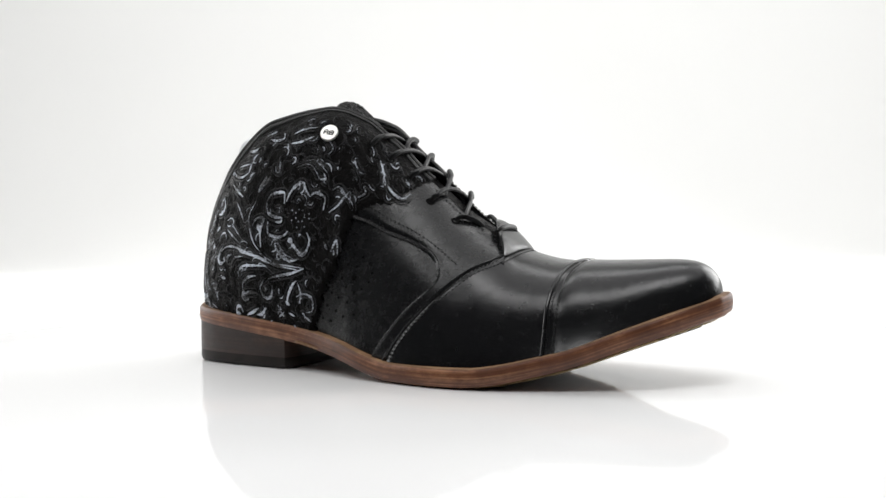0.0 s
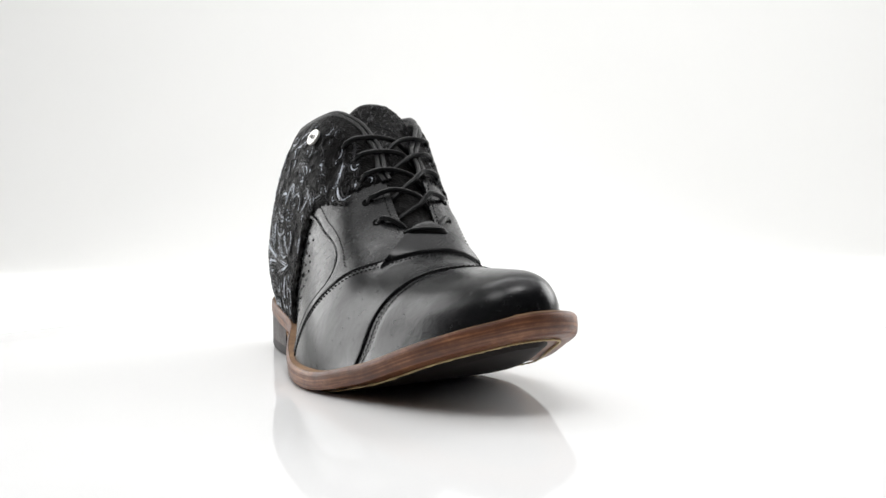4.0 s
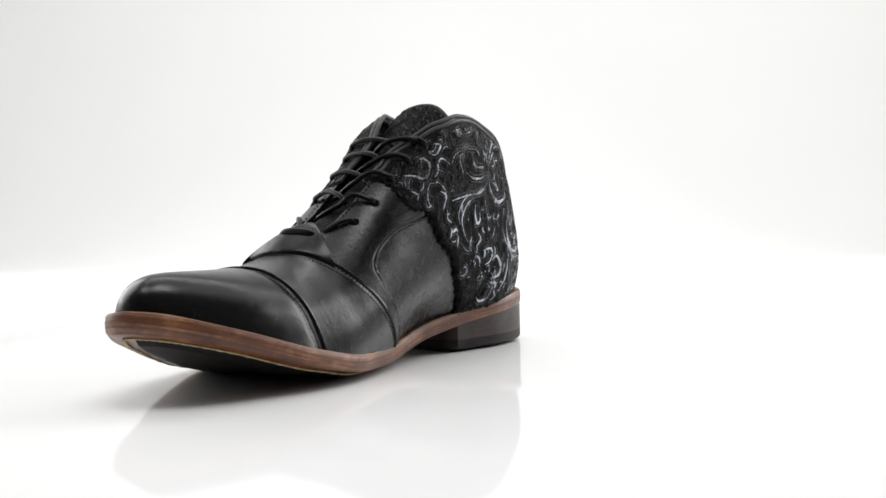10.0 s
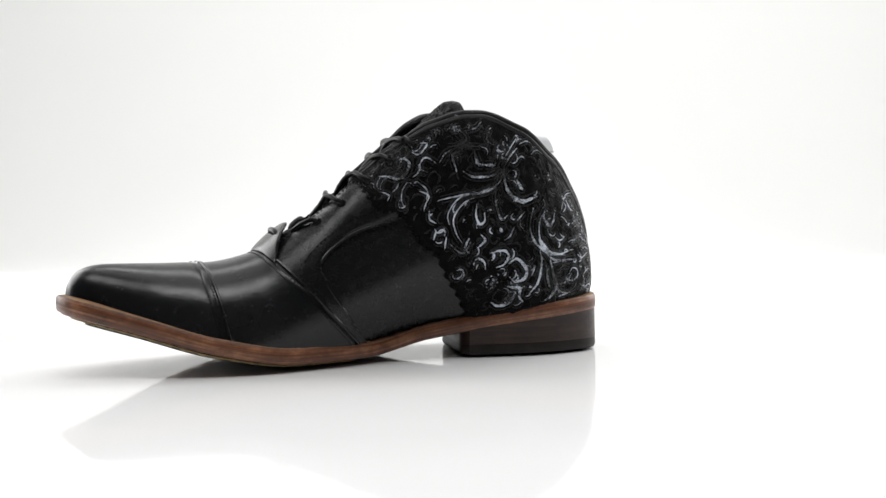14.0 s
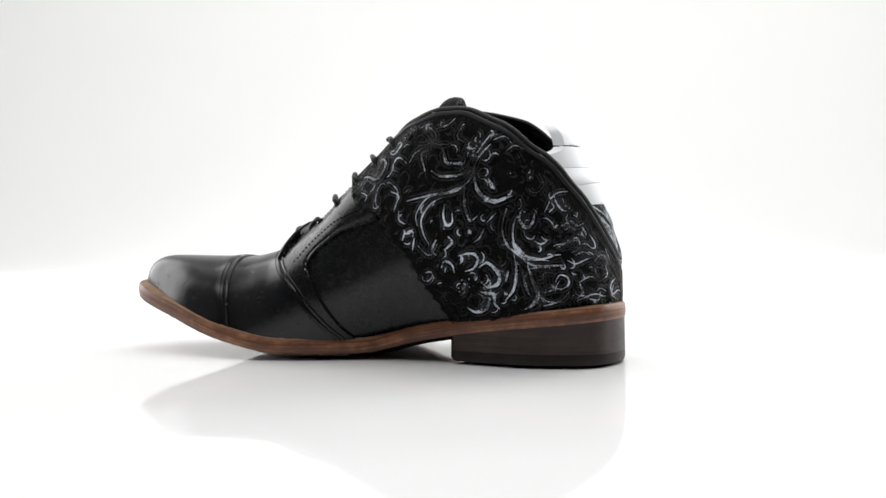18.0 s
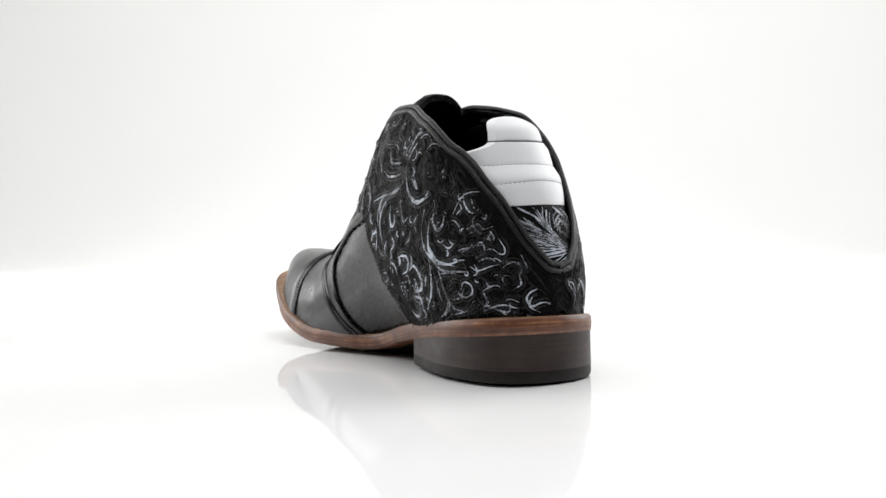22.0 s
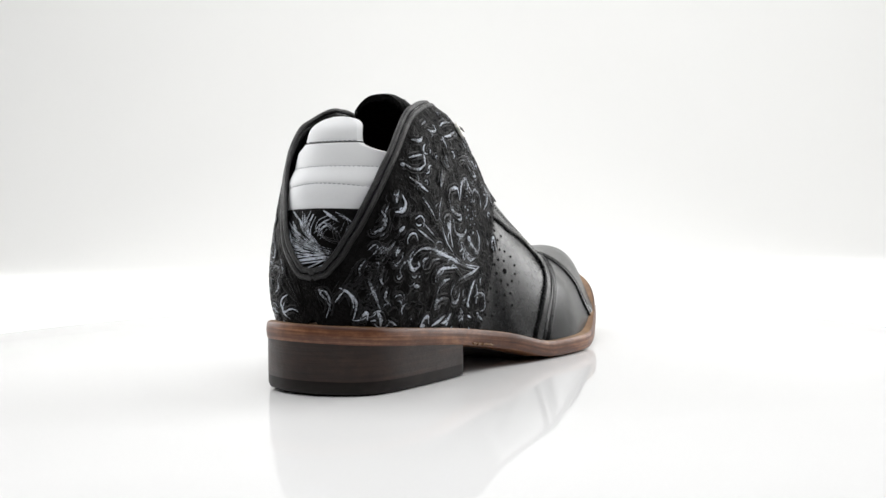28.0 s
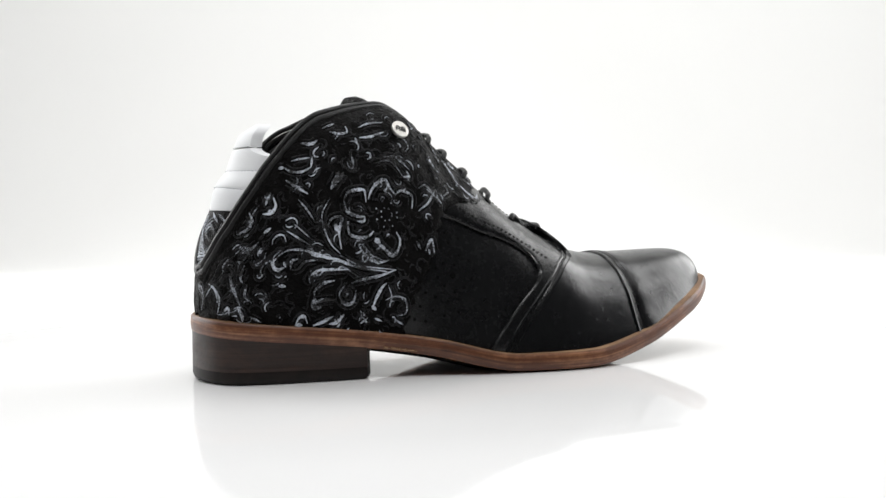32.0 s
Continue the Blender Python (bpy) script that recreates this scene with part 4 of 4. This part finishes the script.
def ground_curls(left, count):
    """Low dark curls and beading that fill the ground between the scrolls."""
    rng = random.Random(11 if left else 23)
    s = 1 if left else -1
    edge = spline([p[1] * s for p in (FRONT_L if left else FRONT_R)][::-1], [p[0] for p in (FRONT_L if left else FRONT_R)][::-1])
    made = 0
    while made < count:
        x, p = rng.uniform(-.116, .024), rng.uniform(.25, .985)
        if x > float(edge(p)) - .003:
            continue
        z = float(raw(np.array(x), np.array(s * p))[2])
        if x < -.03 and z > float(COLLAR(x)) - .006 or x >= -.03 and p < abs(throat(x, left)) + .07:
            continue
        made += 1
        a0, sweep, rad = rng.uniform(0, 6.28), rng.choice((-1, 1)) * rng.uniform(.8, 3.6), rng.uniform(.0012, .0046)
        d = raw(np.array([x, x]), np.array([s * p, s * min(.999, p + .01)]))
        per = .01 / (np.linalg.norm(d[1] - d[0]) + 1e-6)
        st = []
        for k in range(5):
            a = a0 + sweep * k / 4
            rr = rad * (1 - .12 * k)
            q = min(.992, p + rr * math.sin(a) * per)
            st += [min((x + rr * math.cos(a)), float(edge(q)) - .0015) * 1000, q * 100]
        if made % 4 == 0:
            stroke("scroll_l" if left else "scroll_r", left, rng.uniform(.8, 1.5), st, .0024, .5)
        else:
            stroke("ground_l" if left else "ground_r", left, rng.uniform(1.0, 2.1), st, .0021, .9)


ground_curls(True, 620), ground_curls(False, 620)
for key, (part_name, mat, text) in {"flower": ("flower_relief", SILVER, "silver-rubbed tooled flower"), "scroll": ("scroll_relief", SILVER, "silver-rubbed tooled scrolls and leaves"),
                                    "ground": ("ground_relief", TOOLED, "dark tooled ground pattern")}.items():
    for inner in "lr":
        v, f = joined(RELIEF[key + "_" + inner])
        link(part_name, v, f, mat, BOOT, text)


# ---- the strip in the heel notch ----
def on_strip(y, z, lift=.0004):
    b = float(pad_half(z))
    a = math.asin(max(-.98, min(.98, (y + .0085) / b)))
    return (float(pad_back(z)) + .036 * (1 - math.cos(a)) - lift, y, z)


def strip_relief():
    fans = [(4, (.0005, .0608), (-.008, .0618), (-.0188, .0630)), (4, (-.0046, .0556), (-.011, .0572), (-.0175, .0604)), (3, (-.0113, .0721), (-.014, .0765), (-.0185, .0755), (-.0205, .070), (-.0215, .068)),
            (3, (-.0075, .0822), (-.006, .0755), (-.010, .0685)), (2.5, (-.0025, .0822), (-.005, .0755), (-.0105, .0705)), (2.5, (.003, .0775), (-.0015, .0705), (-.009, .0672)),
            (2.5, (.008, .076), (.003, .069), (-.004, .0665)), (2.5, (.0105, .070), (.005, .0655), (-.002, .0645)), (4, (-.014, .0822), (-.019, .0795)), (2, (-.024, .077), (-.0225, .071)),
            (2, (.012, .080), (.0085, .0745)), (2, (-.004, .0525), (-.010, .0540), (-.015, .0565)),
            (1.6, (.013, .0800), (.002, .0748), (-.012, .0672), (-.023, .0640)), (1.5, (.0118, .0770), (.000, .0718), (-.012, .0660), (-.022, .0636)), (1.5, (.0092, .0722), (-.002, .0690), (-.014, .0648), (-.022, .0632)),
            (1.6, (.0070, .0690), (-.004, .0660), (-.015, .0638)), (1.8, (.0052, .0650), (-.006, .0640), (-.016, .0630)), (2.2, (.0060, .0832), (-.001, .0788), (-.005, .0730), (-.012, .0690)),
            (2.2, (-.0165, .0800), (-.0125, .0778), (-.0120, .0735), (-.0165, .0705), (-.0225, .0690)), (1.8, (-.0195, .0815), (-.0240, .0792), (-.0262, .0745)), (1.5, (-.0205, .0765), (-.0180, .0742), (-.0205, .0722))]
    for w, *p in fans:
        chunks = []
        for dy, dz, k in ((0, 0, 1.0), (.0017, .0014, .55), (-.0015, -.0013, .45)):
            c = curve_through([on_strip(y + dy, z + dz) for y, z in p], 14)
            r = w * .00016 * k * (.5 + .5 * np.sin(np.linspace(.2, math.pi - .15, 14)))
            chunks.append(tube_data(c, r, 7, (np.tile((-1.0, 0, 0), (14, 1)), .6)))
        v, f = joined(chunks)
        link("palmette_leaf", v, f, SILVER, BOOT, "silver-rubbed tooled palmette leaf")


strip_relief()


# ---- stitching ----
def stitches(name, path, pitch, length, r, mat, label):
    d = np.concatenate([[0], np.cumsum(np.linalg.norm(np.diff(path, axis=0), axis=1))])
    chunks = []
    for k in np.arange(pitch * .5, d[-1] - length, pitch):
        p = np.array([[np.interp(k + length * f, d, path[:, i]) for i in range(3)] for f in (0, .25, .75, 1)])
        chunks.append(tube_data(p, np.array((.4, 1, 1, .4)) * r, 5))
    v, f = joined(chunks)
    link(name, v, f, mat, BOOT, label)


def seam_path(st, off, n=160):
    c = curve_through([(x, p * .07) for x, p in st], n) / (1, .07)
    return skin(c[:, 0], c[:, 1], np.full(n, off))


psis = np.linspace(-.985, .985, 40)
for back in (.0022, .0050):
    stitches("cap_stitching", seam_path([(float(cap_x(p)) + back, p) for p in psis], .0031), .0022, .0015, .00024, THREAD, "black thread stitching on the toe cap seam")
for ahead in (.0020, .0042):
    stitches("vamp_stitching", seam_path([(float(vamp_x(p)) + ahead, p) for p in psis], .0020), .0022, .0015, .00024, THREAD, "black thread stitching on the vamp seam")
stitches("facing_stitching", seam_path([(.0105, .555), (.0215, .512), (.0388, .452), (.0513, .458), (.062, .520)], .0015), .0026, .0017, .00026, THREAD, "black thread stitching on the facing")
stitches("facing_stitching", seam_path([(-.001, -.585), (.013, -.545), (.0287, -.50), (.044, -.478), (.0555, -.50)], .0015), .0026, .0017, .00026, THREAD, "black thread stitching on the facing")
for inner in (False, True):
    stitches("throat_stitching", seam_path([(x, throat(x, inner) + (.035 if inner else -.035)) for x in (.030, .038, .046, .054, .060)], .0015, 60), .0026, .0017, .00024, THREAD, "black thread stitching beside the tongue")
    s = 1 if inner else -1
    stitches("quarter_stitching", seam_path([(x - .0022, p) for x, p in (FRONT_L if inner else FRONT_R)], .0024), .0024, .0016, .00024, THREAD, "black thread stitching along the quarter edge")


def pad_row(z, amax, drop=0.0):
    return np.array([(float(pad_back(z)) + .036 * (1 - math.cos(a)) - .0006 * math.cos(a), -.0085 + float(pad_half(z)) * math.sin(a), z - drop * (abs(a) / 1.3) ** 1.5) for a in np.linspace(-amax, amax, 60)])


stitches("pad_stitching", pad_row(.1160, .46), .0022, .0014, .00013, THREAD_BLUE, "dark blue thread stitching")
stitches("pad_stitching", pad_row(.1043, 1.15, .0012), .0022, .0014, .00010, THREAD_BLUE, "dark blue thread stitching")
stitches("pad_stitching", pad_row(.0963, 1.15, .0045), .0022, .0014, .00013, THREAD_BLUE, "dark blue thread stitching")


# ---- cap and vamp beading: a raised cord under each seam ----
def cord(name, st, off, r, mat, label=""):
    path = seam_path(st, off, 170)
    v, f = tube_data(path, r, 7)
    link(name, v, f, mat, BOOT, label)


cord("cap_edge", [(float(cap_x(p)) + .0002, p) for p in psis], .0021, .0009, BLACK, "folded black leather seam edge")
cord("vamp_edge", [(float(vamp_x(p)) + .0002, p) for p in psis], .0010, .0010, BLACK, "folded black leather seam edge")
cord("panel_piping", SEAM_R, .0005, .0009, BLACK_SATIN, "black leather piping round the side panel")
cord("panel_piping", SEAM_L, .0005, .0009, BLACK_SATIN, "black leather piping round the side panel")


# ---- punched holes: raised discs, the shade inside painted black ----
def frame_at(x, psi, off):
    p = skin(np.array(x), np.array(psi), np.array(off))
    n = skin(np.array(x), np.array(psi), np.array(off + .001)) - p
    n = Vector(n).normalized()
    q = n.to_track_quat("Z", "Y").to_matrix().to_4x4()
    return Matrix.Translation(Vector(p)) @ q


def disc_mesh(name, rings, n, mat):
    verts = [(r * math.cos(a), r * math.sin(a), z) for r, z in rings for a in np.linspace(0, 2 * math.pi, n, endpoint=False)]
    faces = grid_faces(len(rings), n, 0, False, True) + [tuple(range((len(rings) - 1) * n, len(rings) * n))]
    me = bpy.data.meshes.new(name)
    me.from_pydata(verts, [], faces)
    me.materials.append(mat)
    bm = bmesh.new()
    bm.from_mesh(me)
    bmesh.ops.recalc_face_normals(bm, faces=bm.faces)
    bm.to_mesh(me)
    bm.free()
    me.shade_smooth()
    return me


def holes():
    me = disc_mesh("perforation", [(.0011, .0000), (.0009, .0003), (.0006, .00028), (.0003, .00025)], 12, HOLE_SHADE)
    spots = [(-2.8, 68.3), (4.3, 67.2), (-1.6, 70.6), (-5.8, 72.8), (-1.6, 73.3), (3.7, 72.2), (8.5, 72.2), (-5.2, 77.2), (.2, 76.1), (-9.4, 79.4), (10.3, 74.4), (8.5, 77.8), (-8.8, 81.7),
             (4.3, 81.1), (-5.8, 83.3), (-.4, 83.3), (-4.6, 87.2), (.7, 85.6), (-10.6, 87.2), (-15.3, 86.7), (-18.3, 90.6), (-12.3, 91.1), (-7, 91.7), (.2, 89.4), (-21.3, 94.4), (-15.9, 94.4)]
    for k, (x, p) in enumerate([(-1.0, 79.4)] + spots):
        ob = new("perforation", me)
        ob.parent = BOOT
        ob.matrix_local = frame_at(x / 1000, -p / 100, -.0003) @ Matrix.Scale(1.4 if k == 0 else .7, 4)
    me = disc_mesh("lace_hole", [(.0024, .0000), (.0021, .0003), (.0016, .0001), (.001, -.0002)], 16, HOLE_SHADE)
    for left, rows in ((False, EYES_R), (True, EYES_L)):
        for x, p in rows:
            ob = new("lace_hole", me)
            ob.parent = BOOT
            ob.matrix_local = frame_at(x, (1 if left else -1) * p, .0024 if x < .03 else .0014)


EYES_R = [(-.0030, .380), (.0072, .330), (.0190, .295), (.0320, .295), (.0460, .255)]
EYES_L = [(-.0010, .392), (.0104, .360), (.0228, .330), (.0365, .303), (.0490, .268)]
holes()


# ---- laces ----
def laces():
    for left, rows in ((False, EYES_R), (True, EYES_L)):
        s = 1 if left else -1
        for k, (x, p) in enumerate(rows[:4]):
            nx = rows[k + 1][0]
            high = .0026 if k < 3 else .0016
            over = .0046 if left else .0040
            st = [(x, p, high - .002), (x + .0003, p - .03, high + .0009), (x + .0012, p * .62 + .06, high + .0016), (x + .0028, throat(x, left) * s * .9, over), (x + (nx - x) * .50, .02, over - .0022 + .0012 * (left == (k % 2 == 0))),
                  (x + (nx - x) * .78, -.085, -.0002), (x + (nx - x) * .92, -.15, -.0026)]
            c = np.array(curve_through([(a, s * b, o * 10) for a, b, o in st], 40))
            path = skin(c[:, 0], c[:, 1], c[:, 2] / 10)
            v, f = tube_data(path, .00138 + .00007 * np.sin(np.arange(40) * 2.2), 9)
            link("lace", v, f, LACE, BOOT, "round waxed black lace")
        x, p = rows[4]
        st = [(x, p, -.001), (x + .0008, p - .03, .0026), (x + .004, p - .075, .0030), (x + .0085, p - .12, .0022), (x + .011, p - .145, .0008)]
        c = np.array(curve_through([(a, s * b, o * 10) for a, b, o in st], 24))
        v, f = tube_data(skin(c[:, 0], c[:, 1], c[:, 2] / 10), .00138, 9)
        link("lace", v, f, LACE, BOOT, "round waxed black lace")


laces()


def lace_tab():
    arch = through_stations([(.0765, -.36), (.0728, -.27), (.0670, -.17), (.0615, -.08), (.0592, -.01), (.0600, .06), (.0640, .16), (.0690, .28), (.0740, .42)])
    front = through_stations([(float(vamp_x(p)) + .002, p) for p in np.linspace(-.36, .42, 12)])
    a0, a1, b0, b1 = arch(0), arch(1), front(0), front(1)
    xp = coons(arch, front, lambda a: a0 + (b0 - a0) * a, lambda a: a1 + (b1 - a1) * a, 48, 18)
    # the tab stands away from the upper towards its free edge
    rise = np.sin(np.linspace(0, math.pi, 48))[:, None] ** .7 * (1 - np.linspace(0, 1, 18)[None]) ** .6
    off = .0024 + .0042 * rise
    k = rim_drop(48, 18, "btrf")
    outer = skin(xp[..., 0], xp[..., 1], off - .0008 * (1 - k))
    inner = skin(xp[..., 0], xp[..., 1], off - .0018)
    sheet("lace_tab", outer, inner, BLACK, BOOT, "rounded black leather lace tab")
    # the slot is not cut: a flat black strip paints its shaded inside
    c = curve_through([(.0648, -.150), (.0655, -.07), (.0659, 0), (.0662, .07), (.0662, .140)], 24)
    base = skin(c[:, 0], c[:, 1], np.full(24, .0054))
    nrm = skin(c[:, 0], c[:, 1], np.full(24, .0064)) - base
    r = .0024 * np.sqrt(np.clip(1 - np.linspace(-1, 1, 24) ** 8, .05, 1))
    v, f = tube_data(base, r, 10, (nrm / np.linalg.norm(nrm, axis=1)[:, None], .25))
    link("tab_slot", v, f, HOLE_SHADE, BOOT, "slot in the lace tab, its shade a black strip")
    path = skin(c[1:-1, 0], c[1:-1, 1], .0064 - .0018 * np.linspace(-1, 1, 22) ** 6)
    v, f = tube_data(path, .0014, 9)
    link("lace", v, f, LACE, BOOT, "round waxed black lace")


lace_tab()


# ---- badge ----
def badge():
    me = disc_mesh("badge", [(.0046, -.0006), (.0048, .0004), (.0047, .0009), (.0044, .0011), (.0040, .0011)], 36, METAL)
    me.set_sharp_from_angle(angle=radians(30))
    ob = tagged(new("badge", me), "round brushed silver metal badge")
    ob.parent = BOOT
    up = frame_at(-.0222, -.478, .0030)
    nrm = up.to_3x3() @ Vector((0, 0, 1))
    side = Vector((1, 0, -.15))
    side = (side - nrm * side.dot(nrm)).normalized()
    turn = Matrix((side, nrm.cross(side), nrm)).transposed().to_4x4()
    ob.matrix_local = Matrix.Translation(up.translation) @ turn
    chunks = []

    def bar(x0, y0, x1, y1, w=.00024):
        lo, hi = (min(x0, x1) - w, min(y0, y1) - w), (max(x0, x1) + w, max(y0, y1) + w)
        box = np.array([(x, y, z) for x in (lo[0], hi[0]) for y in (lo[1], hi[1]) for z in (.0008, .00135)])
        chunks.append((box, [(0, 1, 3, 2), (4, 6, 7, 5), (0, 4, 5, 1), (2, 3, 7, 6), (0, 2, 6, 4), (1, 5, 7, 3)]))
    for x in (-.0026, .0004):
        bar(x, -.0011, x, .0006), bar(x + .0005, .0011, x + .0016, .0011), bar(x + .0021, .0006, x + .0021, -.0011), bar(x + .0006, -.0001, x + .0015, -.0001)
    bar(.0009, -.0011, .0020, -.0011)
    v, f = joined(chunks)
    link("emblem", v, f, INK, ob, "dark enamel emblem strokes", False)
    return ob


badge()


# ---- a worn chip on the welt edge ----
def chip():
    c = inset(PLAN, -.0004)
    m = (c[:, 1] < -.04) & (c[:, 0] > -.040) & (c[:, 0] < -.022)
    q = c[m]
    z = welt_z(q[:, 0]) + lean(q) - THICK * .86
    v, f = tube_data(curve_through(at(q, z), 30), .0010 * (.25 + .75 * np.abs(np.sin(np.arange(30) * .55 + .4) * np.sin(np.arange(30) * 1.37 + 1.1))), 6)
    link("worn_chip", v, f, WELT_TOP, BOOT, "pale worn chip in the welt edge")


chip()


# ---- the turning of the table ----
TURNS = ((0, -65.41), (4, -26.99), (8, 11.43), (12, 49.90), (16, 88.40), (20, 127.07), (24, 166.13), (28, 205.48), (32, 244.92))


def motions():
    rows = [(t, pose(0, 0, 0, 0, 0, -90 - a)) for t, a in TURNS]
    walk(BOOT, rows)
    walk(TABLE, rows)


motions()
